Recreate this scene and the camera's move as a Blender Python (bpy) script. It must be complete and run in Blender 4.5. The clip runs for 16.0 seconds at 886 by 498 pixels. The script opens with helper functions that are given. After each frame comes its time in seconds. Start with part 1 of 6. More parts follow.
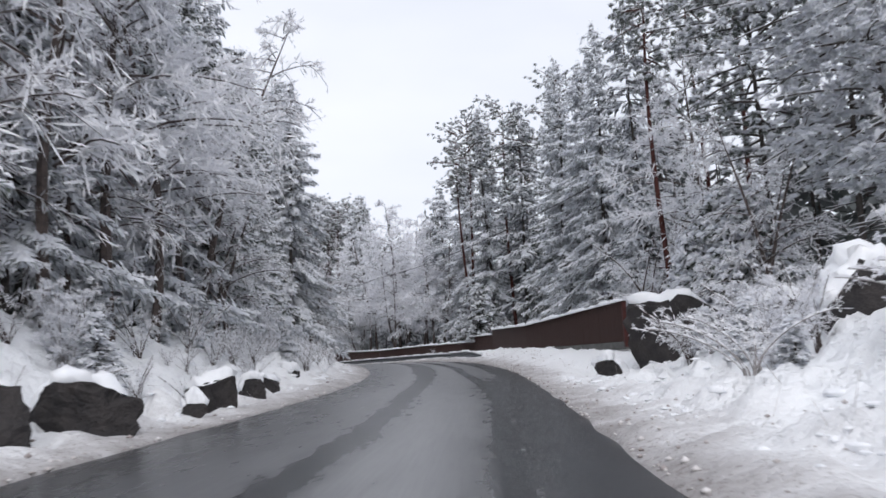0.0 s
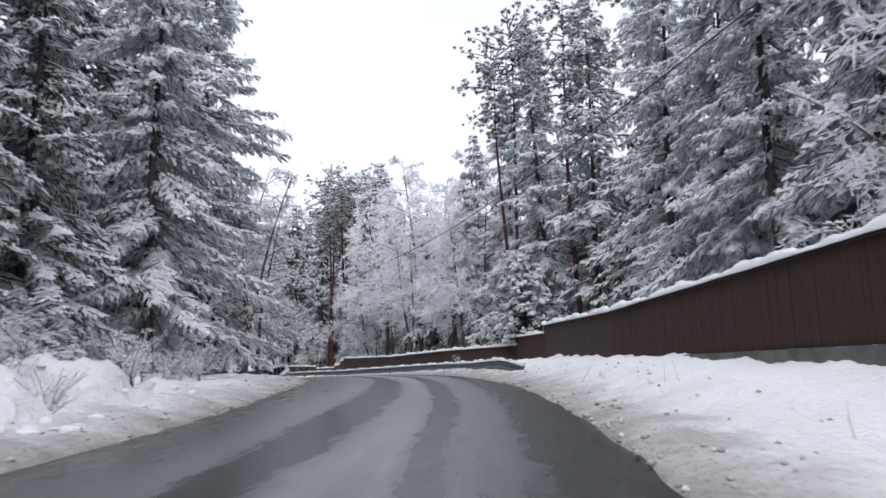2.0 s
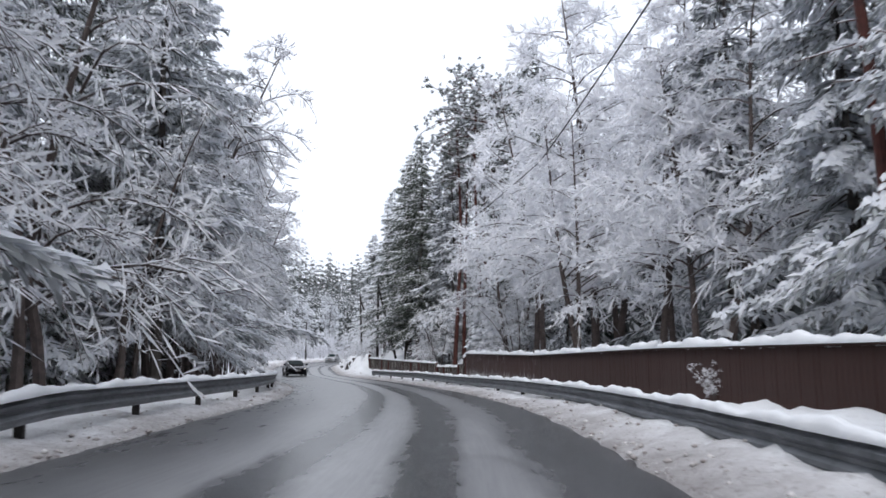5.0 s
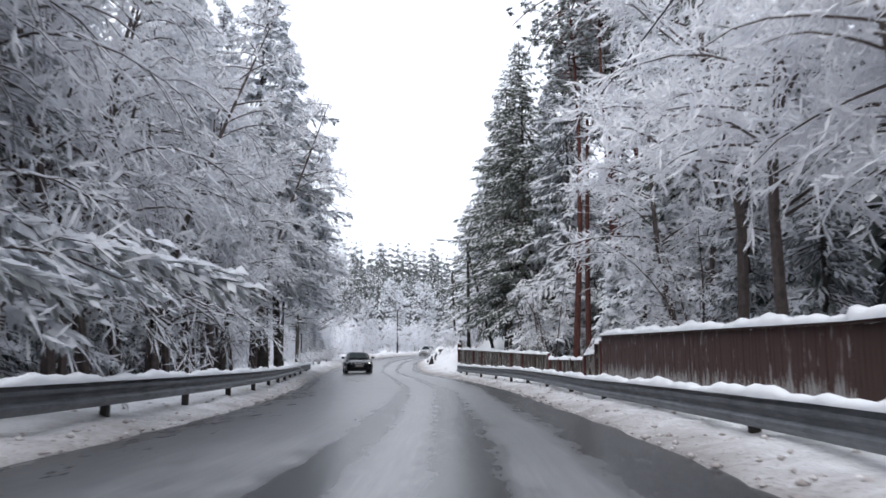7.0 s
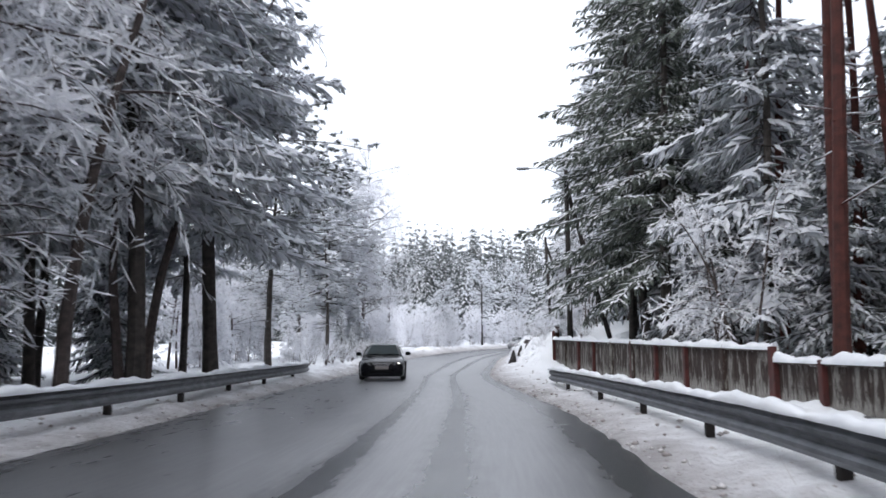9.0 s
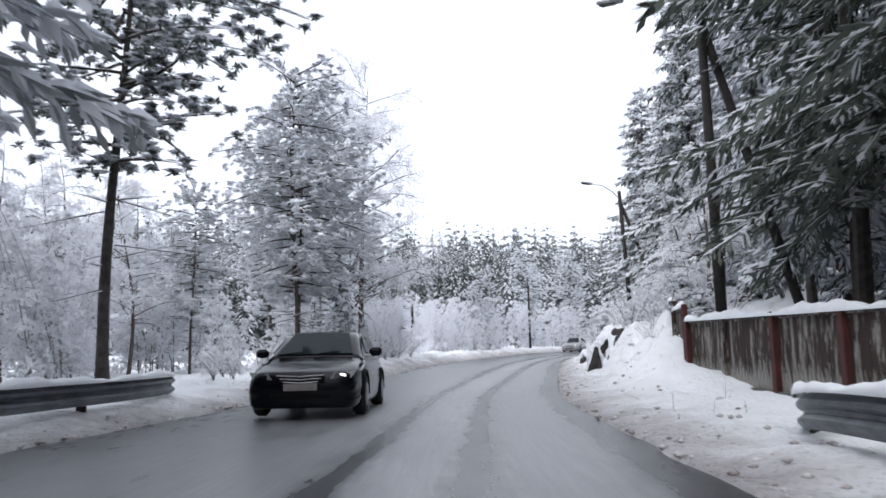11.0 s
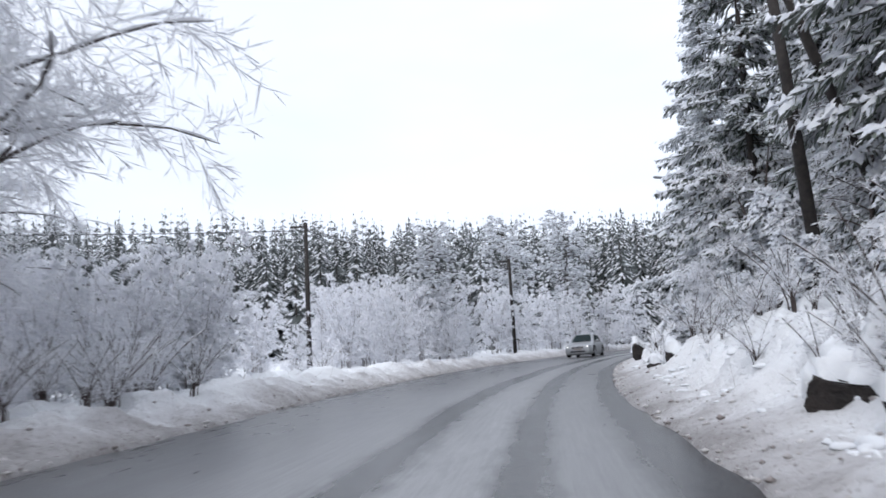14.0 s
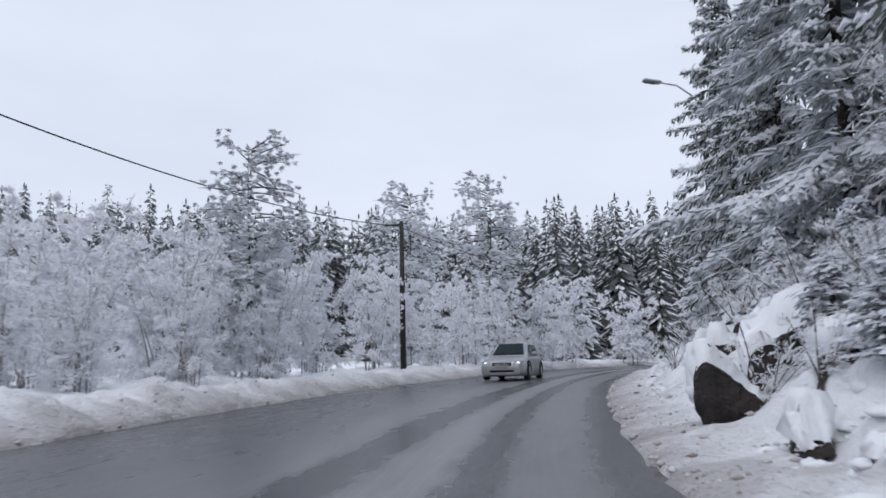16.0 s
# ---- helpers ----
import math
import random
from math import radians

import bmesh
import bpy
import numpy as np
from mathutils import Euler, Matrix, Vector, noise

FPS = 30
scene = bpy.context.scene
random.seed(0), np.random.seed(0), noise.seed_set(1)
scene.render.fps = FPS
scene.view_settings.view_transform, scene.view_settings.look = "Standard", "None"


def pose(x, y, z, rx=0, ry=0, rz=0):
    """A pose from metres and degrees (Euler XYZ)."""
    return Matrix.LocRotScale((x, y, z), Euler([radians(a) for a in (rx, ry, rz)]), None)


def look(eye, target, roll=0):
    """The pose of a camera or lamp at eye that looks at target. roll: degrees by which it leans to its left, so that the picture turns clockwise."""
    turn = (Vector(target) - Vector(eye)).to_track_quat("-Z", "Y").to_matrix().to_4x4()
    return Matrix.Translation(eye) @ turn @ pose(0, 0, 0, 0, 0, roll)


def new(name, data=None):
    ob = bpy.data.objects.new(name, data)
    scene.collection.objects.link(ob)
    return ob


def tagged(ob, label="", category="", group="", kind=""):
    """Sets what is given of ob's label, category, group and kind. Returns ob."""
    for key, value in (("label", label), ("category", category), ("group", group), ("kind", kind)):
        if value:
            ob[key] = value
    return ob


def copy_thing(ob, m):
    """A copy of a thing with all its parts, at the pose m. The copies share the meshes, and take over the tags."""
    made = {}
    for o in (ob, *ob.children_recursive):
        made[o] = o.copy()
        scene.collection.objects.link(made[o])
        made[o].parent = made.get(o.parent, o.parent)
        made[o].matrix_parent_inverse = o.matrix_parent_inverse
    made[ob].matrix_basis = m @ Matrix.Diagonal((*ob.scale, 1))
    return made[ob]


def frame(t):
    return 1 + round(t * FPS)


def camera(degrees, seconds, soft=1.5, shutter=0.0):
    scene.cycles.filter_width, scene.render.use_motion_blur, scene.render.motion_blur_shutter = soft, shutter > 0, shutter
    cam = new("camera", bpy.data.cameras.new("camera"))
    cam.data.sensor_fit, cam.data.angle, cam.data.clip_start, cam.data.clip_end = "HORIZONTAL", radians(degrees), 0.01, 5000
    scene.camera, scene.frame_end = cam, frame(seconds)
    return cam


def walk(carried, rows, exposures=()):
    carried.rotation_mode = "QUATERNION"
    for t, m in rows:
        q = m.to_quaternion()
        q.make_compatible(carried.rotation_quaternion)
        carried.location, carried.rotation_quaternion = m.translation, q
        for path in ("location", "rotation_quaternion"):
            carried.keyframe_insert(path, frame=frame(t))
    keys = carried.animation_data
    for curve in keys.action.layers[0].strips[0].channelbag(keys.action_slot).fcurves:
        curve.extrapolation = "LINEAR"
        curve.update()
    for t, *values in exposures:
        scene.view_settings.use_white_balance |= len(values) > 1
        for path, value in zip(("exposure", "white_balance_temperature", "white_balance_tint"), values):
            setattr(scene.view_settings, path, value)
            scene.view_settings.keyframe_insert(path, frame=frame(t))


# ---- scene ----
cam = camera(59.4, 16.0, soft=1.6, shutter=0.2)
PATH = [
    (0, (-25.867, -69.53, 0.182), (-24.973, -67.764, 0.471), -3.1),
    (0.5, (-23.113, -64.963, 0.122), (-22.242, -63.186, 0.412), -2.9),
    (1, (-20.306, -60.092, 0.227), (-19.46, -58.303, 0.516), -2.7),
    (1.5, (-17.628, -55.598, 0.262), (-16.808, -53.8, 0.572), -2.4),
    (2, (-14.913, -50.721, 0.463), (-14.145, -48.901, 0.775), -2.0),
    (2.5, (-12.627, -46.403, 0.659), (-11.906, -44.564, 0.973), -2.0),
    (3, (-10.192, -41.439, 0.896), (-9.53, -39.577, 1.206), -2.1),
    (3.5, (-8.276, -36.852, 0.973), (-7.677, -34.97, 1.286), -1.9),
    (4, (-6.478, -31.798, 1.104), (-5.963, -29.89, 1.411), -1.4),
    (4.5, (-4.88, -26.822, 1.189), (-4.457, -24.891, 1.493), -0.7),
    (5, (-3.548, -21.767, 1.364), (-3.218, -19.817, 1.661), 0.0),
    (5.2, (-3.221, -19.768, 1.414), (-2.925, -17.811, 1.706), 0.2),
    (7.3, (-0.062, 0.64, 1.285), (-0.049, 2.62, 1.568), -0.5),
    (7.5, (0.242, 2.914, 1.31), (0.224, 4.893, 1.593), -0.6),
    (8, (0.587, 8.616, 1.371), (0.498, 10.595, 1.642), -0.5),
    (8.5, (0.69, 13.773, 1.316), (0.539, 15.749, 1.583), -0.2),
    (9, (0.735, 19.439, 1.491), (0.54, 21.412, 1.756), -0.3),
    (9.2, (0.64, 21.708, 1.442), (0.437, 23.679, 1.711), -0.2),
    (11.3, (-0.71, 40.504, 1.269), (-1.03, 42.458, 1.556), -1.3),
    (11.5, (-0.815, 42.51, 1.337), (-1.146, 44.462, 1.62), -1.3),
    (12, (-1.209, 47.642, 1.415), (-1.553, 49.592, 1.697), -1.4),
    (12.5, (-1.548, 52.335, 1.47), (-1.888, 54.285, 1.755), -1.8),
    (13, (-1.819, 57.421, 1.502), (-2.136, 59.374, 1.791), -2.7),
    (13.5, (-2.126, 62.072, 1.647), (-2.41, 64.03, 1.938), -3.4),
    (14, (-2.218, 67.249, 1.777), (-2.46, 69.211, 2.078), -3.3),
    (14.5, (-2.24, 72.214, 2.037), (-2.432, 74.183, 2.333), 0.0),
    (15, (-2.241, 77.869, 1.944), (-2.387, 79.84, 2.255), 0.0),
    (15.5, (-2.065, 82.979, 2.011), (-2.163, 84.951, 2.328), -0.5),
    (16, (-1.574, 88.191, 2.183), (-1.623, 90.165, 2.504), -1.3),
]
walk(cam, [(t, look(eye, target, roll)) for t, eye, target, roll in PATH], exposures=[(0,-0.17,6500,12),(1.0,-0.06,6430,11.7),(2.5,0.05,6400,11.5),(4,0.08,6350,11),(7.5,0.36,6350,11),(9.2,0.37,6340,11),(12,0.11,6320,10.8),(13.5,-0.01,6300,10.5),(14.5,-0.11,6180,11),(15.5,-0.40,6110,11.5),(16,-0.43,6110,11.5)])

# ---- world and light: bright overcast winter day ----
world = bpy.data.worlds.new("overcast_sky")
scene.world = world
world.use_nodes = True
wn, wl = world.node_tree.nodes, world.node_tree.links
wn.clear()
w_out = wn.new("ShaderNodeOutputWorld")
w_bg = wn.new("ShaderNodeBackground")
w_sky = wn.new("ShaderNodeTexSky")
w_sky.sky_type = "NISHITA"
w_sky.sun_disc = False
w_sky.sun_elevation = radians(44)
w_sky.sun_rotation = radians(201)
w_sky.dust_density = 3.0
w_bg.inputs["Strength"].default_value = 0.112
w_hsv = wn.new("ShaderNodeHueSaturation")
w_hsv.inputs["Saturation"].default_value = 0.35
w_cloud = wn.new("ShaderNodeTexNoise")
w_cloud.inputs["Scale"].default_value = 2.2
w_cloud.inputs["Detail"].default_value = 4
w_map = wn.new("ShaderNodeMapping")
w_map.inputs["Scale"].default_value = (1, 1, 3)
w_tc = wn.new("ShaderNodeTexCoord")
w_ramp = wn.new("ShaderNodeValToRGB")
w_ramp.color_ramp.elements[0].position, w_ramp.color_ramp.elements[0].color = 0.3, (9.3, 9.9, 10.9, 1)
w_ramp.color_ramp.elements[1].position, w_ramp.color_ramp.elements[1].color = 0.7, (10.7, 11.2, 12.2, 1)
w_mix = wn.new("ShaderNodeMixRGB")
w_mix.inputs["Fac"].default_value = 0.86
wl.new(w_tc.outputs["Generated"], w_map.inputs["Vector"])
wl.new(w_map.outputs["Vector"], w_cloud.inputs["Vector"])
wl.new(w_cloud.outputs["Fac"], w_ramp.inputs["Fac"])
wl.new(w_sky.outputs["Color"], w_hsv.inputs["Color"])
wl.new(w_hsv.outputs["Color"], w_mix.inputs["Color1"])
wl.new(w_ramp.outputs["Color"], w_mix.inputs["Color2"])
wl.new(w_mix.outputs["Color"], w_bg.inputs["Color"])
wl.new(w_bg.outputs["Background"], w_out.inputs["Surface"])

sun = new("sun", bpy.data.lights.new("sun", "SUN"))
sun.data.energy = 1.25
sun.data.angle = radians(60)
sun.data.color = (1.0, 0.97, 0.93)
sun.matrix_basis = look((0, 0, 60), (14, 36, 22))


# ---- materials ----
def material(name):
    m = bpy.data.materials.new(name)
    m.use_nodes = True
    n, l = m.node_tree.nodes, m.node_tree.links
    return m, n, l, n["Principled BSDF"]


def ramp(n, stops):
    r = n.new("ShaderNodeValToRGB")
    e = r.color_ramp.elements
    while len(e) < len(stops):
        e.new(0.5)
    for el, (p, c) in zip(e, stops):
        el.position = p
        el.color = (*c, 1) if len(c) == 3 else c
    return r


def noise_tex(n, l, scale, detail=4, vec=None, rough=0.55):
    t = n.new("ShaderNodeTexNoise")
    t.inputs["Scale"].default_value = scale
    t.inputs["Detail"].default_value = detail
    t.inputs["Roughness"].default_value = rough
    if vec is None:
        vec = n.new("ShaderNodeTexCoord").outputs["Object"]
    l.new(vec, t.inputs["Vector"])
    return t


def bump(n, l, b, height, strength, dist):
    k = n.new("ShaderNodeBump")
    k.inputs["Strength"].default_value = strength
    k.inputs["Distance"].default_value = dist
    l.new(height, k.inputs["Height"])
    l.new(k.outputs["Normal"], b.inputs["Normal"])
    return k


def simple(name, lo, hi, scale, rough, bump_s=0.0, bump_d=0.02, metal=0.0, fine=0.0):
    """Two tones mixed by noise at two scales, with relief."""
    m, n, l, b = material(name)
    t1 = noise_tex(n, l, scale, 5)
    t2 = noise_tex(n, l, scale * 9 if not fine else fine, 3)
    mx = n.new("ShaderNodeMath")
    mx.operation = "MULTIPLY_ADD"
    l.new(t2.outputs["Fac"], mx.inputs[0])
    mx.inputs[1].default_value = 0.45
    l.new(t1.outputs["Fac"], mx.inputs[2])
    r = ramp(n, [(0.48, lo), (0.98, hi)])
    l.new(mx.outputs[0], r.inputs["Fac"])
    l.new(r.outputs["Color"], b.inputs["Base Color"])
    b.inputs["Roughness"].default_value = rough
    b.inputs["Metallic"].default_value = metal
    if bump_s:
        bump(n, l, b, mx.outputs[0], bump_s, bump_d)
    return m


def island_tone(name, lo, hi, rough, glow=0.0):
    """Tone that varies from piece to piece of a joined mesh."""
    m, n, l, b = material(name)
    g = n.new("ShaderNodeNewGeometry")
    r = ramp(n, [(0.0, lo), (1.0, hi)])
    l.new(g.outputs["Random Per Island"], r.inputs["Fac"])
    l.new(r.outputs["Color"], b.inputs["Base Color"])
    b.inputs["Roughness"].default_value = rough
    if glow:
        # thin snow lets light from above through to its underside
        tr = n.new("ShaderNodeBsdfTranslucent")
        l.new(r.outputs["Color"], tr.inputs["Color"])
        mix = n.new("ShaderNodeMixShader")
        mix.inputs["Fac"].default_value = glow
        l.new(b.outputs["BSDF"], mix.inputs[1])
        l.new(tr.outputs["BSDF"], mix.inputs[2])
        l.new(mix.outputs["Shader"], n["Material Output"].inputs["Surface"])
    return m


M_SNOW = simple("snow", (0.80, 0.82, 0.86), (0.90, 0.91, 0.93), 3.0, 0.75, 0.35, 0.03)
M_TREESNOW = island_tone("branch_snow", (0.74, 0.76, 0.81), (0.92, 0.93, 0.96), 0.8, 0.3)
M_FROST = island_tone("frosted_twig", (0.78, 0.79, 0.83), (0.95, 0.95, 0.97), 0.8, 0.32)
M_NEEDLE = island_tone("spruce_needles", (0.036, 0.048, 0.036), (0.17, 0.19, 0.165), 0.7)
M_RIME = island_tone("rimed_needles", (0.09, 0.105, 0.10), (0.42, 0.44, 0.47), 0.8)
M_PALENEEDLE = island_tone("frosted_pine_needles", (0.52, 0.54, 0.55), (0.92, 0.93, 0.95), 0.8, 0.25)
M_HOAR = island_tone("hoary_needles", (0.20, 0.22, 0.215), (0.72, 0.74, 0.77), 0.8)
M_FARNEEDLE = island_tone("distant_needles", (0.045, 0.055, 0.05), (0.20, 0.215, 0.22), 0.8)
M_PINENEEDLE = island_tone("pine_needles", (0.07, 0.085, 0.065), (0.28, 0.30, 0.29), 0.7)
M_BARK = simple("dark_bark", (0.03, 0.026, 0.024), (0.10, 0.085, 0.075), 6.0, 0.9, 0.6, 0.03)
M_PINEBARK = simple("red_pine_bark", (0.035, 0.013, 0.011), (0.105, 0.030, 0.023), 5.0, 0.9, 0.6, 0.03)
M_PALETWIG = simple("frosted_stem", (0.16, 0.145, 0.14), (0.46, 0.44, 0.44), 8.0, 0.9)
M_TWIG = simple("bare_twig", (0.05, 0.04, 0.038), (0.13, 0.10, 0.09), 8.0, 0.9)
M_ROCK = simple("dark_rock", (0.006, 0.006, 0.008), (0.045, 0.038, 0.037), 2.4, 0.75, 0.9, 0.14)
M_BROWNROCK = simple("brown_rock", (0.007, 0.006, 0.006), (0.046, 0.034, 0.030), 2.6, 0.75, 0.9, 0.14)
M_POLE = simple("tarred_pole_wood", (0.012, 0.011, 0.011), (0.045, 0.036, 0.032), 7.0, 0.85, 0.4, 0.01)
M_STEEL = simple("galvanised_steel", (0.10, 0.11, 0.12), (0.24, 0.25, 0.27), 2.5, 0.5, 0.1, 0.01, metal=0.6)
M_WIRE = simple("cable_rubber", (0.02, 0.02, 0.022), (0.05, 0.05, 0.055), 9.0, 0.7)
M_CONCRETE = simple("old_concrete", (0.06, 0.062, 0.06), (0.16, 0.16, 0.155), 2.0, 0.9, 0.5, 0.02)
M_REDPAINT = simple("red_brown_paint", (0.030, 0.008, 0.007), (0.095, 0.019, 0.015), 4.0, 0.7, 0.3, 0.01)
M_LAMPGREY = simple("lamp_grey", (0.22, 0.23, 0.25), (0.36, 0.37, 0.39), 5.0, 0.5)
M_CLOD = island_tone("dirty_clods", (0.30, 0.26, 0.25), (0.75, 0.73, 0.73), 0.9)
M_GRASS = island_tone("dry_stalk", (0.16, 0.12, 0.09), (0.62, 0.60, 0.60), 0.9)


def fence_paint(name, paint_lo, paint_hi, bare_lo, bare_hi, wear, foot=0.0):
    """Stained boards; wear 0 to 1 is how much bare grey wood shows."""
    m, n, l, b = material(name)
    tc = n.new("ShaderNodeTexCoord")
    mp = n.new("ShaderNodeMapping")
    mp.inputs["Scale"].default_value = (7, 7, 0.8)
    l.new(tc.outputs["Object"], mp.inputs["Vector"])
    grain = noise_tex(n, l, 6, 6, mp.outputs["Vector"])
    mp2 = n.new("ShaderNodeMapping")
    mp2.inputs["Scale"].default_value = (4.5, 4.5, 0.9)
    l.new(n.new("ShaderNodeNewGeometry").outputs["Position"], mp2.inputs["Vector"])
    patch = noise_tex(n, l, 2.2, 6, mp2.outputs["Vector"], 0.7)
    oi = n.new("ShaderNodeObjectInfo")
    rp = ramp(n, [(0.25, paint_lo), (0.8, paint_hi)])
    rb = ramp(n, [(0.3, bare_lo), (0.75, bare_hi)])
    l.new(grain.outputs["Fac"], rp.inputs["Fac"])
    l.new(grain.outputs["Fac"], rb.inputs["Fac"])
    ad = n.new("ShaderNodeMath")
    ad.operation = "MULTIPLY_ADD"
    l.new(oi.outputs["Random"], ad.inputs[0])
    ad.inputs[1].default_value = 0.16
    l.new(patch.outputs["Fac"], ad.inputs[2])
    if foot:
        # paint flakes off more towards the foot of a board
        sz = n.new("ShaderNodeSeparateXYZ")
        l.new(tc.outputs["Object"], sz.inputs["Vector"])
        ft = n.new("ShaderNodeMapRange")
        ft.inputs["From Min"].default_value = 0.0
        ft.inputs["From Max"].default_value = 0.45
        ft.inputs["To Min"].default_value = foot
        ft.inputs["To Max"].default_value = 0.0
        l.new(sz.outputs["Z"], ft.inputs["Value"])
        a2 = n.new("ShaderNodeMath")
        l.new(ad.outputs[0], a2.inputs[0])
        l.new(ft.outputs["Result"], a2.inputs[1])
        ad = a2
    rm = ramp(n, [(max(0.0, 0.72 - 0.3 * wear), (0, 0, 0)), (0.80 - 0.3 * wear, (1, 1, 1))])
    l.new(ad.outputs[0], rm.inputs["Fac"])
    mx = n.new("ShaderNodeMixRGB")
    if wear > 0:
        l.new(rm.outputs["Color"], mx.inputs["Fac"])
    else:
        mx.inputs["Fac"].default_value = 0.0
    l.new(rp.outputs["Color"], mx.inputs["Color1"])
    l.new(rb.outputs["Color"], mx.inputs["Color2"])
    l.new(mx.outputs["Color"], b.inputs["Base Color"])
    b.inputs["Roughness"].default_value = 0.8
    bump(n, l, b, grain.outputs["Fac"], 0.4, 0.01)
    return m


M_FENCE = fence_paint("dark_brown_stain", (0.021, 0.0078, 0.006), (0.056, 0.020, 0.0135), (0.2, 0.18, 0.17), (0.4, 0.38, 0.36), 0.0)
M_FENCE_PEEL = fence_paint("flaking_red_brown_stain", (0.026, 0.0095, 0.0075), (0.062, 0.022, 0.016), (0.10, 0.09, 0.085), (0.40, 0.38, 0.37), 0.12, 0.30)
M_FENCE_WORN = fence_paint("peeling_brown_stain", (0.014, 0.0085, 0.0065), (0.050, 0.026, 0.018), (0.07, 0.066, 0.055), (0.42, 0.40, 0.37), 0.42, 0.22)


def road_material():
    """Wet asphalt in the wheel tracks, thin slush between them. UV "lanes" x: 0 right edge, then the edges of the tracks at 1, 2, 3 and so on."""
    m, n, l, b = material("wet_asphalt_with_slush")
    uv = n.new("ShaderNodeUVMap")
    uv.uv_map = "UVMap"
    lanes = n.new("ShaderNodeUVMap")
    lanes.uv_map = "lanes"
    sep = n.new("ShaderNodeSeparateXYZ")
    l.new(lanes.outputs["UV"], sep.inputs["Vector"])

    def stretched(sx, sy, scale, detail, rough):
        mp = n.new("ShaderNodeMapping")
        mp.inputs["Scale"].default_value = (sx, sy, 1)
        l.new(uv.outputs["UV"], mp.inputs["Vector"])
        return noise_tex(n, l, scale, detail, mp.outputs["Vector"], rough)

    def mad(a, k, c):
        q = n.new("ShaderNodeMath")
        q.operation = "MULTIPLY_ADD"
        l.new(a, q.inputs[0])
        q.inputs[1].default_value = k
        if isinstance(c, float):
            q.inputs[2].default_value = c
        else:
            l.new(c, q.inputs[2])
        return q.outputs[0]

    def times(a, c):
        q = n.new("ShaderNodeMath")
        q.operation = "MULTIPLY"
        l.new(a, q.inputs[0])
        l.new(c, q.inputs[1])
        return q.outputs[0]

    # the edges of the tracks wander and fray
    wob = stretched(0.25, 0.10, 1.0, 3, 0.55)
    fray = stretched(2.4, 0.7, 1.8, 8, 0.68)
    lane = mad(fray.outputs["Fac"], 0.9, mad(wob.outputs["Fac"], 0.55, sep.outputs["X"]))
    lane = mad(lane, 1 / 8, 0.0)
    k = 0.725
    # far lane (5 to 7): slush toned partly for mirrored trees and sky sheen
    band = ramp(n, [((p + k) / 8, (v,) * 3) for p, v in (
        (0.0, 0.06), (0.80, 0.10), (1.16, 0.58), (1.82, 0.64), (2.14, 0.08), (2.86, 0.06), (3.18, 0.80), (3.50, 0.86), (3.80, 0.80), (4.16, 0.05), (4.86, 0.04),
        (5.18, 0.66), (5.60, 0.58), (6.15, 0.40), (7.0, 0.20))])
    l.new(lane, band.inputs["Fac"])
    strip = ramp(n, [((p + k) / 8, (v,) * 3) for p, v in ((0.0, 0.0), (0.88, 0.0), (1.05, 1.0), (2.0, 1.0), (2.12, 0.0))])
    l.new(lane, strip.inputs["Fac"])
    coat = n.new("ShaderNodeUVMap")
    coat.uv_map = "coat"
    amount = n.new("ShaderNodeSeparateXYZ")
    l.new(coat.outputs["UV"], amount.inputs["Vector"])
    swept = n.new("ShaderNodeMixRGB")
    l.new(strip.outputs["Color"], swept.inputs["Fac"])
    swept.inputs["Color1"].default_value = (1, 1, 1, 1)
    l.new(amount.outputs["X"], swept.inputs["Color2"])
    # thick and thin stretches, patches scraped or melted bare
    big = stretched(0.5, 0.10, 1.0, 5, 0.6)
    rbig = ramp(n, [(0.30, (0.62,) * 3), (0.55, (1.0,) * 3)])
    l.new(big.outputs["Fac"], rbig.inputs["Fac"])
    mid = stretched(2.2, 0.55, 1.5, 8, 0.70)
    rmid = ramp(n, [(0.30, (0.55,) * 3), (0.48, (0.90,) * 3), (0.68, (1.0,) * 3)])
    l.new(mid.outputs["Fac"], rmid.inputs["Fac"])
    cover = times(times(times(band.outputs["Color"], rbig.outputs["Color"]), rmid.outputs["Color"]), times(swept.outputs["Color"], amount.outputs["Y"]))
    fine = noise_tex(n, l, 60, 3, uv.outputs["UV"])
    streak = stretched(9.0, 0.30, 2.0, 5, 0.6)
    grit = ramp(n, [(0.35, (0.008, 0.0085, 0.0095)), (0.75, (0.024, 0.025, 0.027))])
    l.new(mad(streak.outputs["Fac"], 0.6, mad(fine.outputs["Fac"], 0.4, 0.0)), grit.inputs["Fac"])
    slush = ramp(n, [(0.3, (0.31, 0.315, 0.33)), (0.75, (0.53, 0.535, 0.555))])
    l.new(mad(streak.outputs["Fac"], 0.5, mad(fine.outputs["Fac"], 0.5, 0.0)), slush.inputs["Fac"])
    mx = n.new("ShaderNodeMixRGB")
    l.new(cover, mx.inputs["Fac"])
    l.new(grit.outputs["Color"], mx.inputs["Color1"])
    l.new(slush.outputs["Color"], mx.inputs["Color2"])
    l.new(mx.outputs["Color"], b.inputs["Base Color"])
    b.inputs["IOR"].default_value = 1.33
    b.inputs["Specular IOR Level"].default_value = 0.5
    wet = n.new("ShaderNodeMapRange")
    wet.inputs["To Min"].default_value = 0.18
    wet.inputs["To Max"].default_value = 0.42
    l.new(cover, wet.inputs["Value"])
    l.new(mad(mid.outputs["Fac"], 0.12, wet.outputs["Result"]), b.inputs["Roughness"])
    bump(n, l, b, fine.outputs["Fac"], 0.2, 0.004)
    return m


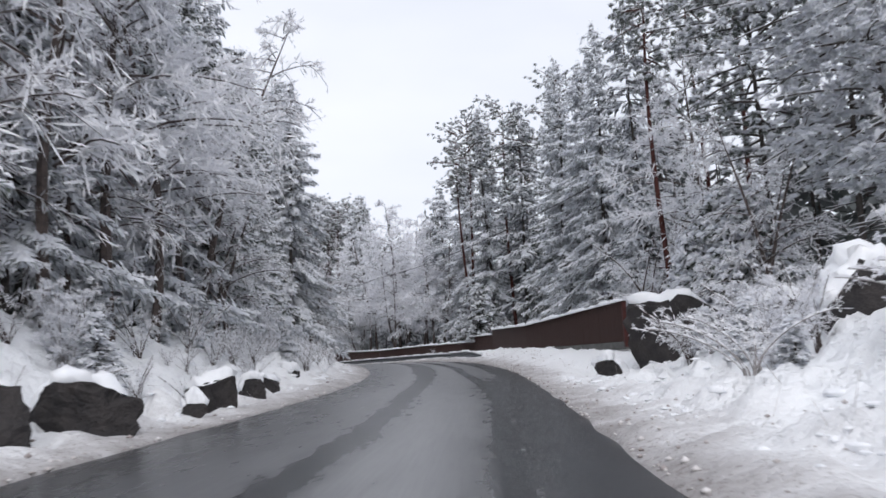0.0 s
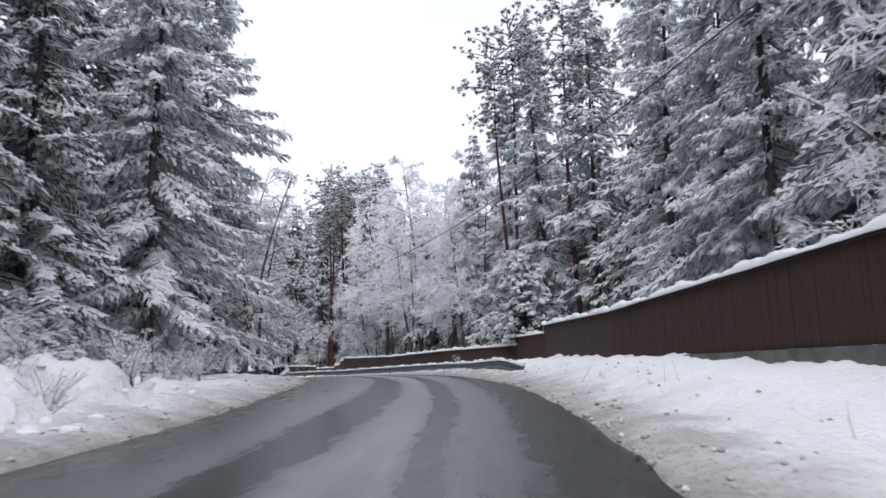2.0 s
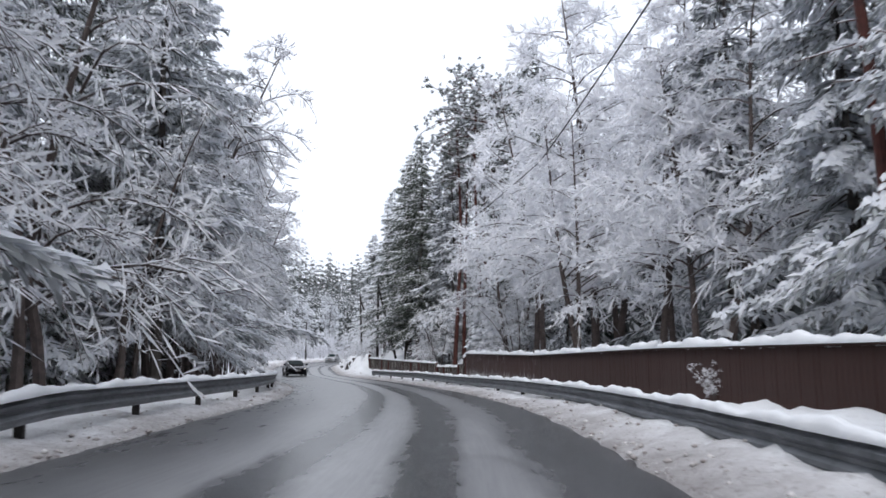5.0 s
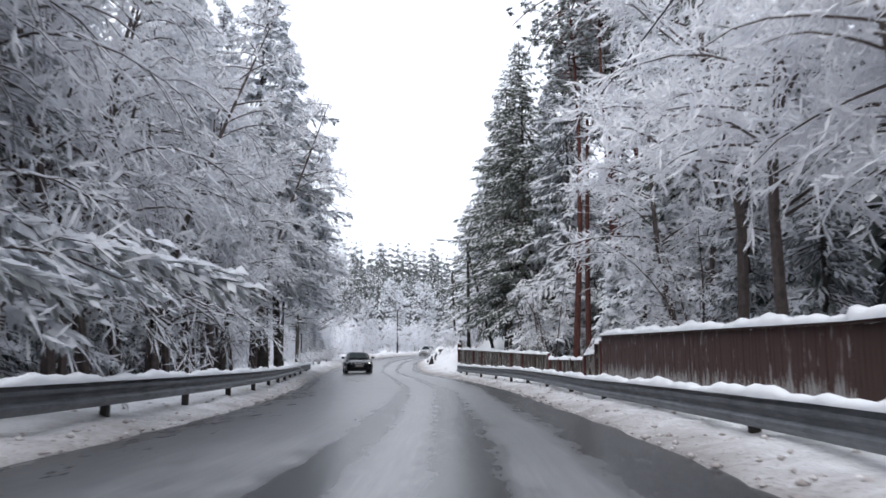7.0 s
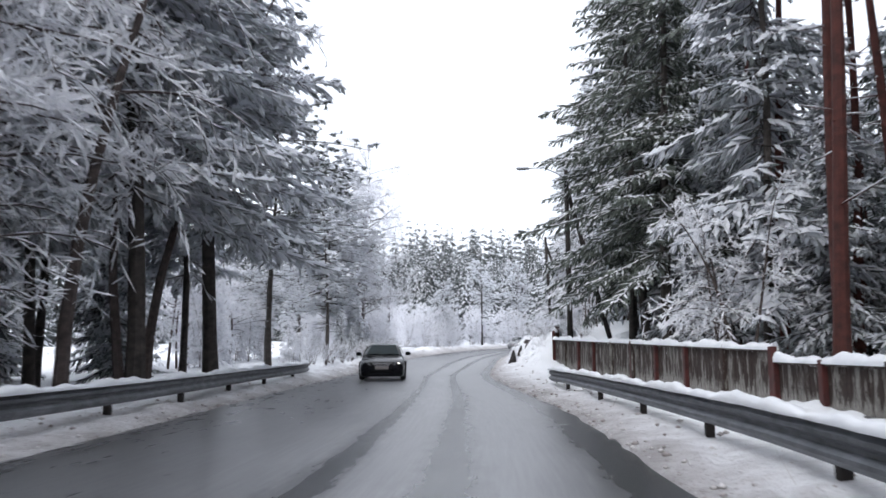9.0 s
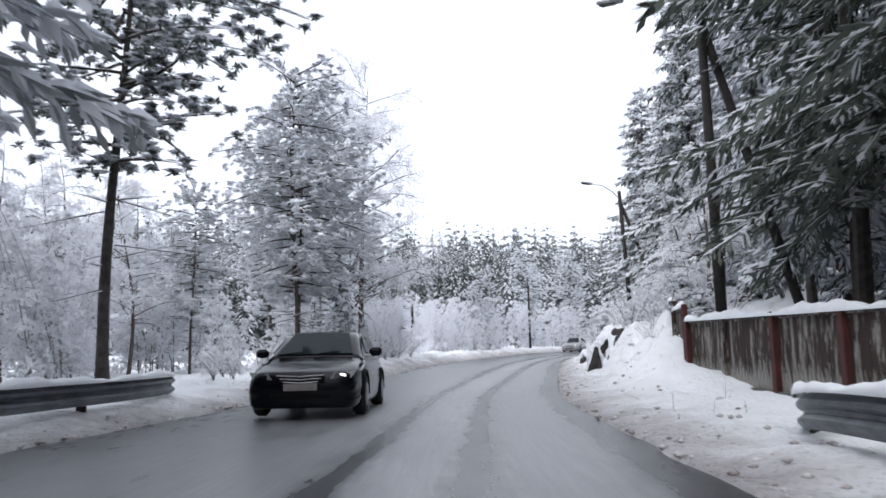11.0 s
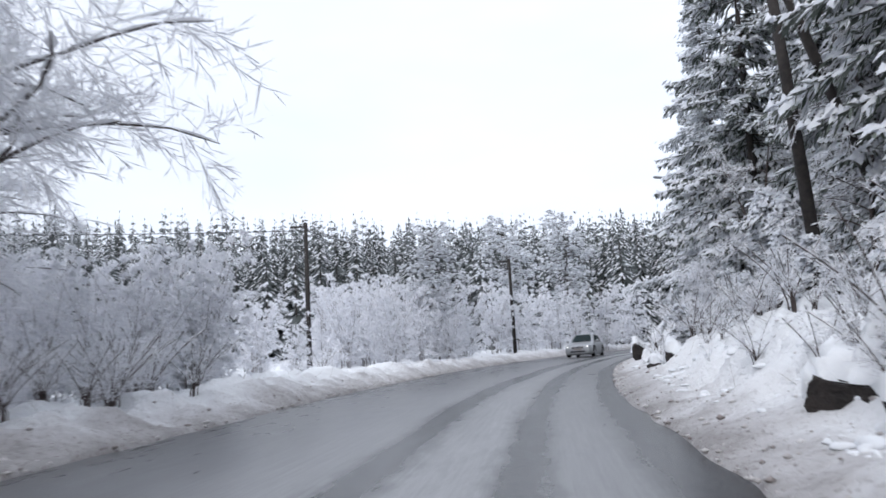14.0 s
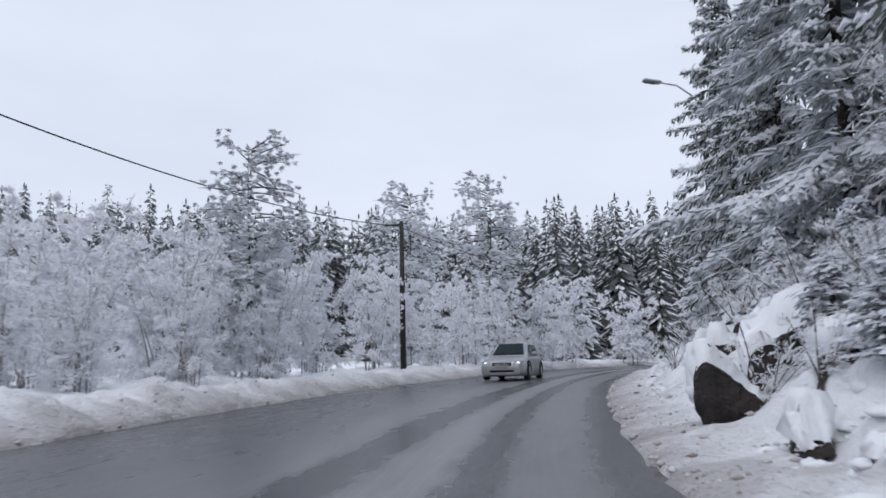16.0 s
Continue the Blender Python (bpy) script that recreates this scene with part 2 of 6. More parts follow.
def ground_material():
    """Fresh snow, browned and gritty along the ploughed edge of the road; UV x is metres from the asphalt."""
    m, n, l, b = material("roadside_snow")
    uv = n.new("ShaderNodeUVMap")
    sep = n.new("ShaderNodeSeparateXYZ")
    l.new(uv.outputs["UV"], sep.inputs["Vector"])
    t1 = noise_tex(n, l, 1.1, 6, None, 0.65)
    t2 = noise_tex(n, l, 7.0, 5, None, 0.6)
    fac = n.new("ShaderNodeMath")
    fac.operation = "MULTIPLY_ADD"
    l.new(t1.outputs["Fac"], fac.inputs[0])
    fac.inputs[1].default_value = -2.6
    l.new(sep.outputs["X"], fac.inputs[2])
    r = ramp(n, [(0.0, (0.34, 0.322, 0.32)), (0.28, (0.55, 0.538, 0.548)), (0.58, (0.80, 0.805, 0.825)), (1.0, (0.91, 0.925, 0.95))])
    mr = n.new("ShaderNodeMapRange")
    mr.inputs["From Min"].default_value = -1.4
    mr.inputs["From Max"].default_value = 1.05
    l.new(fac.outputs[0], mr.inputs["Value"])
    l.new(mr.outputs["Result"], r.inputs["Fac"])
    # grit specks, fading out away from the road
    spk = noise_tex(n, l, 16, 3, None, 0.6)
    rs = ramp(n, [(0.565, (0, 0, 0)), (0.66, (1, 1, 1))])
    l.new(spk.outputs["Fac"], rs.inputs["Fac"])
    near = n.new("ShaderNodeMapRange")
    near.inputs["From Min"].default_value = 0.1
    near.inputs["From Max"].default_value = 1.6
    near.inputs["To Min"].default_value = 0.75
    near.inputs["To Max"].default_value = 0.0
    l.new(sep.outputs["X"], near.inputs["Value"])
    mu = n.new("ShaderNodeMath")
    mu.operation = "MULTIPLY"
    l.new(rs.outputs["Color"], mu.inputs[0])
    l.new(near.outputs["Result"], mu.inputs[1])
    mx = n.new("ShaderNodeMixRGB")
    l.new(mu.outputs[0], mx.inputs["Fac"])
    l.new(r.outputs["Color"], mx.inputs["Color1"])
    mx.inputs["Color2"].default_value = (0.16, 0.13, 0.12, 1)
    l.new(mx.outputs["Color"], b.inputs["Base Color"])
    b.inputs["Roughness"].default_value = 0.8
    ad = n.new("ShaderNodeMath")
    ad.operation = "MULTIPLY_ADD"
    l.new(t2.outputs["Fac"], ad.inputs[0])
    ad.inputs[1].default_value = 0.5
    l.new(t1.outputs["Fac"], ad.inputs[2])
    bump(n, l, b, ad.outputs[0], 0.9, 0.20)
    return m


M_ROAD = road_material()
M_GROUND = ground_material()


# ---- mesh helpers ----
def mesh_of(name, verts, faces, mat, smooth=False):
    me = bpy.data.meshes.new(name)
    me.from_pydata([tuple(v) for v in np.asarray(verts).tolist()], [], faces)
    me.materials.append(mat)
    if smooth:
        me.polygons.foreach_set("use_smooth", [True] * len(me.polygons))
    me.update()
    return me


def child(name, me, parent, label=""):
    ob = new(name, me)
    ob.parent = parent
    if label:
        ob["label"] = label
    return ob


def part(name, bm, mat, parent=None, label="", smooth=False):
    me = bpy.data.meshes.new(name)
    bm.to_mesh(me)
    bm.free()
    me.materials.append(mat)
    if smooth:
        me.polygons.foreach_set("use_smooth", [True] * len(me.polygons))
    ob = new(name, me)
    if parent is not None:
        ob.parent = parent
    if label:
        ob["label"] = label
    return ob


def box(bm, cx, cy, cz, sx, sy, sz, bevel=0.0, turn=None):
    r = bmesh.ops.create_cube(bm, size=1.0)
    vs = r["verts"]
    bmesh.ops.scale(bm, vec=(sx, sy, sz), verts=vs)
    if bevel:
        es = list({e for v in vs for e in v.link_edges})
        out = bmesh.ops.bevel(bm, geom=es, offset=bevel, segments=1, affect="EDGES")
        vs = list({v for f in out["faces"] for v in f.verts} | {v for v in vs if v.is_valid})
    if turn is not None:
        bmesh.ops.rotate(bm, cent=(0, 0, 0), matrix=turn, verts=vs)
    bmesh.ops.translate(bm, vec=(cx, cy, cz), verts=vs)
    return vs


def tube(bm, pts, radii, sides=8):
    """A tapered tube along points, capped."""
    pts = [Vector(p) for p in pts]
    rings = []
    for i, p in enumerate(pts):
        d = (pts[min(i + 1, len(pts) - 1)] - pts[max(i - 1, 0)]).normalized()
        a = d.cross(Vector((0, 0, 1)) if abs(d.z) < 0.9 else Vector((1, 0, 0))).normalized()
        c = d.cross(a)
        rings.append([bm.verts.new(p + (a * math.cos(2 * math.pi * k / sides) + c * math.sin(2 * math.pi * k / sides)) * radii[i]) for k in range(sides)])
    for r0, r1 in zip(rings, rings[1:]):
        for k in range(sides):
            bm.faces.new((r0[k], r0[(k + 1) % sides], r1[(k + 1) % sides], r1[k]))
    bm.faces.new(rings[0][::-1])
    bm.faces.new(rings[-1])


class Geo:
    """Collects many small pieces into one mesh."""

    def __init__(self):
        self.v, self.f, self.n = [], [], 0

    def add(self, verts, faces):
        """verts (N, k, 3): N pieces of k corners; faces: corner indices of one piece."""
        verts = np.asarray(verts, float)
        if len(verts) == 0:
            return
        base = self.n + np.arange(len(verts)) * verts.shape[1]
        for f in faces:
            self.f += (base[:, None] + np.array(f)).tolist()
        self.v.append(verts.reshape(-1, 3))
        self.n += verts.shape[0] * verts.shape[1]

    def join(self, bm):
        """Takes over a bmesh, which is freed."""
        bm.verts.index_update()
        self.v.append(np.array([v.co[:] for v in bm.verts]))
        self.f += [[v.index + self.n for v in f.verts] for f in bm.faces]
        self.n += len(bm.verts)
        bm.free()

    def mesh(self, name, mat, smooth=False):
        return mesh_of(name, np.concatenate(self.v), self.f, mat, smooth)


UP = np.array([0.0, 0.0, 1.0])


def unit(v):
    return v / np.maximum(np.linalg.norm(v, axis=-1, keepdims=True), 1e-9)


def sides_of(d):
    s = np.cross(d, UP)
    flat = np.linalg.norm(s, axis=-1) < 1e-3
    s[flat] = (1, 0, 0)
    return unit(s)


def slips(geo, p0, p1, w, rng):
    """Flat pointed slips turned any way about their length."""
    d = unit(p1 - p0)
    a = sides_of(p1 - p0)
    b = np.cross(d, a)
    t = rng.uniform(0, math.pi, len(p0))[:, None]
    s = (a * np.cos(t) + b * np.sin(t)) * (np.asarray(w)[:, None] / 2)
    m = p0 * 0.5 + p1 * 0.5
    geo.add(np.stack([p0, m + s, p1, m - s], 1), [(0, 1, 2, 3)])


def ridges(geo, p0, p1, w, h):
    """Small roofs of snow from p0 to p1."""
    s = sides_of(p1 - p0) * (np.asarray(w)[:, None] / 2)
    m = p0 * 0.5 + p1 * 0.5
    c = m + UP * np.asarray(h)[:, None]
    geo.add(np.stack([p0, m + s, p1, m - s, c], 1), [(0, 1, 4), (1, 2, 4), (2, 3, 4), (3, 0, 4)])


def sticks(geo, p0, p1, w0, w1):
    """Three-sided tapered rods."""
    d = unit(p1 - p0)
    a = sides_of(p1 - p0)
    b = np.cross(d, a)
    out = []
    for p, w in ((p0, w0), (p1, w1)):
        w = np.asarray(w)[:, None]
        for k in range(3):
            t = 2 * math.pi * k / 3
            out.append(p + (a * math.cos(t) + b * math.sin(t)) * w)
    geo.add(np.stack(out, 1), [(0, 1, 4, 3), (1, 2, 5, 4), (2, 0, 3, 5)])


def lerp_table(table, y, col):
    return np.interp(y, [r[0] for r in table], [r[col] for r in table])


# ---- the road: northing, left edge, right edge ----
ROAD = [(-160, -80.0, -73.0), (-75, -34.6, -27.6), (-65, -28.8, -21.9), (-60, -26.2, -19.0), (-54, -22.3, -15.6), (-48, -18.5, -12.4),
        (-42, -15.3, -9.4), (-36, -12.9, -6.7), (-30, -10.9, -4.5), (-24, -9.0, -2.7), (-18, -7.3, -1.1), (-12, -6.3, 0.1),
        (-6, -5.5, 1.0), (0, -4.7, 1.6), (7, -4.1, 1.9), (14, -4.2, 2.0), (22, -4.6, 2.1), (30, -5.4, 1.9), (38, -6.3, 1.3),
        (46, -7.0, 0.1), (55, -7.3, -1.0), (65, -7.6, -1.05), (75, -7.9, -1.1), (85, -8.1, -1.0), (93, -7.9, -0.35),
        (101, -7.2, 0.5), (110, -5.9, 2.1), (120, -3.6, 4.4), (130, -0.6, 7.6), (145, 6.0, 14.8), (170, 26.0, 36.0)]
GRADE = [(-160, -1.2), (-75, -0.95), (-60, -0.80), (-50, -0.51), (-40, -0.19), (-30, 0.09), (-20, 0.28), (-8, 0.37), (5, 0.37),
         (20, 0.31), (35, 0.27), (50, 0.38), (60, 0.56), (70, 0.79), (80, 0.99), (92, 1.24), (105, 1.55), (122, 1.96), (150, 2.6), (300, 3.5)]


# wheel tracks: northing, then the distance from the right edge of the margin's end, the near and far side of two
# tracks, and the far lane's dark strip, partly wet asphalt and partly mirrored trees put into the colour
TRACKS = [(-160, 1.12, 1.15, 1.3, 3.0, 3.5, 4.3), (-60, 1.1, 1.13, 1.27, 2.95, 3.4, 4.4), (-52, 1.17, 1.2, 1.35, 3.0, 3.5, 4.3), (-46, 0.8, 1.6, 2.0, 2.9, 3.5, 4.2),
          (-40, 1.0, 1.75, 2.1, 2.95, 3.85, 4.5), (-35, 1.15, 1.83, 2.4, 3.05, 3.95, 4.9), (-28, 0.85, 1.7, 2.35, 2.9, 3.85, 4.5), (-20, 0.85, 1.9, 2.25, 3.2, 3.75, 4.1),
          (-14, 1.3, 1.9, 2.6, 3.4, 4.05, 4.9), (0, 1.1, 1.8, 2.5, 3.1, 3.7, 4.8), (12, 0.95, 1.73, 2.5, 2.95, 3.5, 4.8), (20, 0.88, 1.65, 2.46, 3.1, 3.55, 4.8),
          (27, 0.6, 1.95, 2.4, 3.15, 3.4, 4.8), (35, 0.6, 2.1, 2.5, 3.4, 3.65, 4.8), (48, 0.5, 1.6, 1.85, 2.65, 2.85, 4.4), (58, 0.43, 1.45, 1.7, 2.6, 2.82, 4.4),
          (64, 0.48, 1.5, 1.78, 2.7, 2.95, 4.4), (74, 0.58, 1.35, 1.82, 2.75, 3.2, 4.4), (85, 0.47, 1.25, 1.7, 2.7, 3.2, 4.4), (100, 0.45, 1.33, 1.76, 2.4, 3.1, 4.4),
          (170, 0.45, 1.33, 1.76, 2.4, 3.1, 4.4)]


def smooth_table(table, y, col):
    """The table eased over a few metres, so that the road has no kinks."""
    return sum(lerp_table(table, y + k, col) * wgt for k, wgt in ((-5, 0.12), (-2.5, 0.22), (0, 0.32), (2.5, 0.22), (5, 0.12)))


def left_edge(y):
    return smooth_table(ROAD, y, 1)


def right_edge(y):
    return smooth_table(ROAD, y, 2) + 0.18


def road_z(y):
    return smooth_table(GRADE, y, 1)


def slant(y):
    """Cosine of the road's heading."""
    dx = (right_edge(y + 1) - right_edge(y - 1)) / 2
    return 1 / np.sqrt(1 + dx * dx)


# height over the asphalt at 1.25, 2.45, 5, 9 and 20 m from its edge
RIGHT_BANK = [(-160, 0.3, 1.0, 1.6, 2.0, 2.5), (-60, 0.22, 0.55, 1.3, 2.1, 2.6), (-55, 0.04, -0.05, 0.5, 1.5, 2.4), (-49, 0.0, -0.25, 0.35, 1.0, 1.6), (-43, 0.18, 0.5, 1.05, 1.2, 1.6),
              (-36, 0.22, 0.68, 0.95, 1.05, 1.5), (-30, 0.22, 0.68, 0.85, 0.95, 1.4), (-20, 0.30, 0.48, 0.6, 0.7, 1.2), (-9, 0.20, 0.28, 0.5, 0.65, 1.1), (0, 0.12, 0.16, 0.4, 0.6, 1.0), (40, 0.12, 0.14, 0.3, 0.6, 1.2),
              (50, 0.10, 0.14, 0.22, 0.4, 0.9), (56, 0.12, 0.16, 0.25, 0.5, 1.2), (60, 0.34, 1.35, 1.5, 1.2, 1.5), (64, 0.32, 1.75, 2.1, 1.9, 2.3), (69, 0.30, 1.25, 2.0, 2.7, 3.4), (76, 0.28, 1.05, 1.8, 2.6, 3.4),
              (92, 0.28, 1.0, 1.8, 2.6, 3.5), (98, 0.28, 1.2, 2.1, 2.7, 3.5), (110, 0.28, 0.95, 1.8, 2.5, 3.6), (150, 0.3, 0.6, 1.0, 1.5, 2.5)]
LEFT_BANK = [(-160, 0.3, 1.0, 1.9, 2.5, 3.0), (-62, 0.2, 0.5, 2.0, 2.5, 2.9), (-55, 0.08, 0.15, 2.2, 2.5, 2.9), (-50, 0.08, 0.2, 1.8, 2.3, 2.9), (-46, 0.15, 0.6, 1.4, 2.0, 2.5), (-41, 0.2, 0.6, 1.2, 1.8, 2.3), (-36, 0.25, 0.55, 0.9, 1.2, 1.6), (-22, 0.2, 0.3, 0.4, 0.5, 0.7),
             (-5, 0.14, 0.14, 0.1, 0.0, 0.2), (40, 0.14, 0.14, 0.15, 0.1, 0.2), (52, 0.25, 0.3, 0.2, 0.2, 0.2), (70, 0.35, 0.35, 0.25, 0.3, 0.3),
             (90, 0.45, 0.5, 0.3, 0.2, 0.2), (150, 0.4, 0.4, 0.4, 0.4, 0.6)]


def bank(table, y, u):
    at = np.array([0.0, 1.25, 2.45, 5.0, 9.0, 20.0])
    hs = [0 * y] + [smooth_table(table, y, k) for k in range(1, 6)]
    out = np.zeros_like(u)
    for k in range(5):
        inside = (u >= at[k]) & (u < at[k + 1])
        f = (u - at[k]) / (at[k + 1] - at[k])
        f = f if k else np.clip(f, 0, 1) ** 0.8
        out = np.where(inside, hs[k] * (1 - f) + hs[k + 1] * f, out)
    return np.where(u >= 20, hs[5], out)


def lumps(x, y):
    return (0.5 * np.sin(1.7 * x + 0.6 * y) * np.sin(1.1 * y - 0.4 * x + 1.3) + 0.3 * np.sin(3.9 * x - 2.1 * y + 0.7) * np.sin(3.1 * y + 1.1 * x)
            + 0.2 * np.sin(8.3 * x + 5.1 * y) * np.sin(7.7 * y - 6.1 * x + 2.0))


LATTICE = np.random.default_rng(3).uniform(-1, 1, (256, 256))


def soft_noise(x, y):
    """Smooth noise in -1..1 over the plan."""
    i, j = np.floor(x).astype(int), np.floor(y).astype(int)
    a, b = x - i, y - j
    a, b = a * a * (3 - 2 * a), b * b * (3 - 2 * b)
    n = lambda p, q: LATTICE[(i + p) % 256, (j + q) % 256]
    return (n(0, 0) * (1 - a) + n(1, 0) * a) * (1 - b) + (n(0, 1) * (1 - a) + n(1, 1) * a) * b


def pillows(x, y):
    """Rounded heaps of snow with creases between them."""
    x, y = x + 0.35 * soft_noise(x * 1.3 + 9, y * 1.3), y + 0.35 * soft_noise(x * 1.3, y * 1.3 + 40)
    return 0.50 * np.abs(soft_noise(x * 0.8 + 17, y * 0.8)) + 0.34 * np.abs(soft_noise(x * 1.7, y * 1.7 + 5)) + 0.20 * np.abs(soft_noise(x * 3.6 + 3, y * 3.6)) - 0.35


def ground_z(x, y):
    """Height of the snow at a place."""
    x, y = np.asarray(x, float), np.asarray(y, float)
    c = slant(y)
    ur, ul = (x - right_edge(y)) * c, (left_edge(y) - x) * c
    z = road_z(np.clip(y, -160, 300))
    side = np.where(ur > 0, bank(RIGHT_BANK, y, np.maximum(ur, 0)), np.where(ul > 0, bank(LEFT_BANK, y, np.maximum(ul, 0)), -0.10))
    u = np.maximum(ur, ul)
    rough = 0.05 + 0.12 * np.clip(u / 4, 0, 1) + 0.05 * np.clip((ur - 0.9) / 1.5, 0, 1) * (np.clip((y - 57) / 4, 0, 1) + np.clip((-47 - y) / 4, 0, 1)) + 0.05 * np.clip((ul - 0.9) / 1.5, 0, 1) * np.clip((-30 - y) / 8, 0, 1)
    wild = (np.clip((ur - 0.9) / 1.0, 0, 1) * (np.clip((y - 57) / 4, 0, 1) + np.clip((-51 - y) / 4, 0, 1)) + np.clip((ul - 0.8) / 1.0, 0, 1) * np.clip((-28 - y) / 8, 0, 1) + 0.4 * np.clip((ul - 0.3) / 0.8, 0, 1) * np.clip((y - 55) / 6, 0, 1)) * np.clip((14 - u) / 6, 0, 1)
    edge_lumps = 0.20 * np.clip(u * 2, 0, 1) * np.clip((6 - u) / 3, 0, 1)
    lump = pillows(x, y) * (0.95 * wild + edge_lumps) + lumps(x, y) * rough * np.clip(u * 3, 0, 1)
    far = np.hypot(x + 5, np.maximum(y - 92, 0))
    turn = np.arctan2(-(x + 5), np.maximum(y - 92, 1.0))
    hill = 0.06 * np.clip(far - 75, 0, 220) + 0.2 * np.clip(far - 150, 0, 170) * np.clip(0.78 + 0.6 * turn, 0.5, 1.0) * (y > 92)
    return z + side + lump + hill


def build_ground():
    ys = np.concatenate([[-1500, -900, -500, -300, -220], np.arange(-160, -80, 4.0), np.arange(-80, -72, 1.0), np.arange(-72, -32, 0.16), np.arange(-32, 56, 0.35), np.arange(56, 112, 0.16), np.arange(112, 130, 0.4),
                         np.arange(130, 200, 2.0), [200, 215, 230, 245, 260, 280, 300, 320, 350, 450, 650, 1000, 1600]])
    offs = np.array([0.0, 0.06, 0.14, 0.24, 0.36, 0.5, 0.65, 0.8, 0.95, 1.1, 1.25, 1.4, 1.55, 1.7, 1.85, 2.0, 2.15, 2.3, 2.45, 2.6, 2.8, 3.0, 3.2, 3.4, 3.65, 3.9, 4.2, 4.5, 4.8, 5.2, 5.6, 6.1, 6.7, 7.3, 8, 9.5, 11.5, 14, 18, 24,
                     34, 50, 75, 110, 160, 250, 400, 700, 1500])
    yc = np.clip(ys, -160, 170)
    wob = 0.09 * np.sin(yc * 1.3) * np.sin(yc * 0.83 + 1) + 0.02 * np.sin(yc * 3.3 + 2)
    L, R = left_edge(yc) + wob, right_edge(yc) - wob * 0.8
    cols = [L - o for o in offs[::-1]] + [L * (1 - k) + R * k for k in (0.02, 0.5, 0.98)] + [R + o for o in offs]
    X = np.stack(cols, 1)
    Y = np.repeat(ys[:, None], X.shape[1], 1)
    Z = ground_z(X, Y)
    inner = slice(len(offs), len(offs) + 3)
    Z[:, inner] = road_z(yc)[:, None] - 0.10
    Z[:, len(offs) - 1] = road_z(yc) - 0.03
    Z[:, len(offs) + 3] = road_z(yc) - 0.03
    nr, nc = X.shape
    idx = np.arange(nr * nc).reshape(nr, nc)
    faces = np.stack([idx[:-1, :-1], idx[:-1, 1:], idx[1:, 1:], idx[1:, :-1]], -1).reshape(-1, 4).tolist()
    me = mesh_of("ground", np.stack([X, Y, Z], -1).reshape(-1, 3), faces, M_GROUND, True)
    c = slant(yc)[:, None]
    dist = np.maximum((X - R[:, None]) * c, (L[:, None] - X) * c)
    uvs = np.stack([np.clip(dist, 0, 50), Y], -1).reshape(-1, 2)
    lay = me.uv_layers.new(name="UVMap")
    li = np.empty(len(me.loops), int)
    me.loops.foreach_get("vertex_index", li)
    lay.data.foreach_set("uv", uvs[li].ravel())
    return tagged(new("ground", me), "snow covered ground with a ploughed dirty edge beside the road", "ground", kind="structure")


def build_road():
    ys = np.concatenate([np.arange(-160, -75, 3.0), np.arange(-75, 130, 0.7), np.arange(130, 170, 1.5)])
    L, R, Z = left_edge(ys) - 0.35, right_edge(ys) + 0.35, road_z(ys)
    fr = np.linspace(0, 1, 61)
    X = R[:, None] * (1 - fr) + L[:, None] * fr
    Y = np.repeat(ys[:, None], len(fr), 1)
    crown = 0.05 * (1 - (2 * fr - 1) ** 2)
    Zt = Z[:, None] + crown - 0.025
    V = np.stack([X, Y, Zt], -1)
    V = np.concatenate([V, V[:, ::-1] - np.array([0, 0, 0.045])], 1)
    nr, nc = V.shape[:2]
    idx = np.arange(nr * nc).reshape(nr, nc)
    nxt = np.roll(idx, -1, 1)
    faces = np.stack([idx[:-1], idx[1:], nxt[1:], nxt[:-1]], -1).reshape(-1, 4).tolist()
    faces += [idx[0].tolist(), idx[-1][::-1].tolist()]
    me = mesh_of("road", V.reshape(-1, 3), faces, M_ROAD)
    s = np.concatenate([[0], np.cumsum(np.hypot(np.diff(ys), np.diff(R)))])
    wid = ((R - L) * slant(ys))[:, None] * np.concatenate([fr, fr[::-1]]) - 0.35
    uvs = np.stack([wid, np.repeat(s[:, None], nc, 1)], -1).reshape(-1, 2)
    lay = me.uv_layers.new(name="UVMap")
    li = np.empty(len(me.loops), int)
    me.loops.foreach_get("vertex_index", li)
    lay.data.foreach_set("uv", uvs[li].ravel())
    # lane coordinate: the edges of the wheel tracks lie at whole numbers
    edges = [0 * ys] + [smooth_table(TRACKS, ys, k) for k in range(1, 7)] + [wid[:, len(fr) - 1] - 0.35]
    lane = np.stack([np.interp(w, [e[i] for e in edges], range(8)) for i, w in enumerate(wid)])
    lay = me.uv_layers.new(name="lanes")
    lay.data.foreach_set("uv", np.stack([lane, np.repeat(s[:, None], nc, 1)], -1).reshape(-1, 2)[li].ravel())
    # how much slush lies outside the near track, and how thick it lies in all
    coat = np.stack([np.interp(ys, [-50, -44], [0.12, 1.0]), np.interp(ys, [-60, -40, -20, 0, 35, 48, 80, 92], [0.50, 0.62, 0.95, 0.85, 0.85, 1.0, 1.0, 0.62])], 1)
    lay = me.uv_layers.new(name="coat")
    lay.data.foreach_set("uv", np.repeat(coat[:, None], nc, 1).reshape(-1, 2)[li].ravel())
    return tagged(new("road", me), "wet grey asphalt road with pale slush between dark wheel tracks", "road", kind="structure")


build_ground()
build_road()


def gz(x, y):
    return float(ground_z(np.array([x]), np.array([y]))[0])


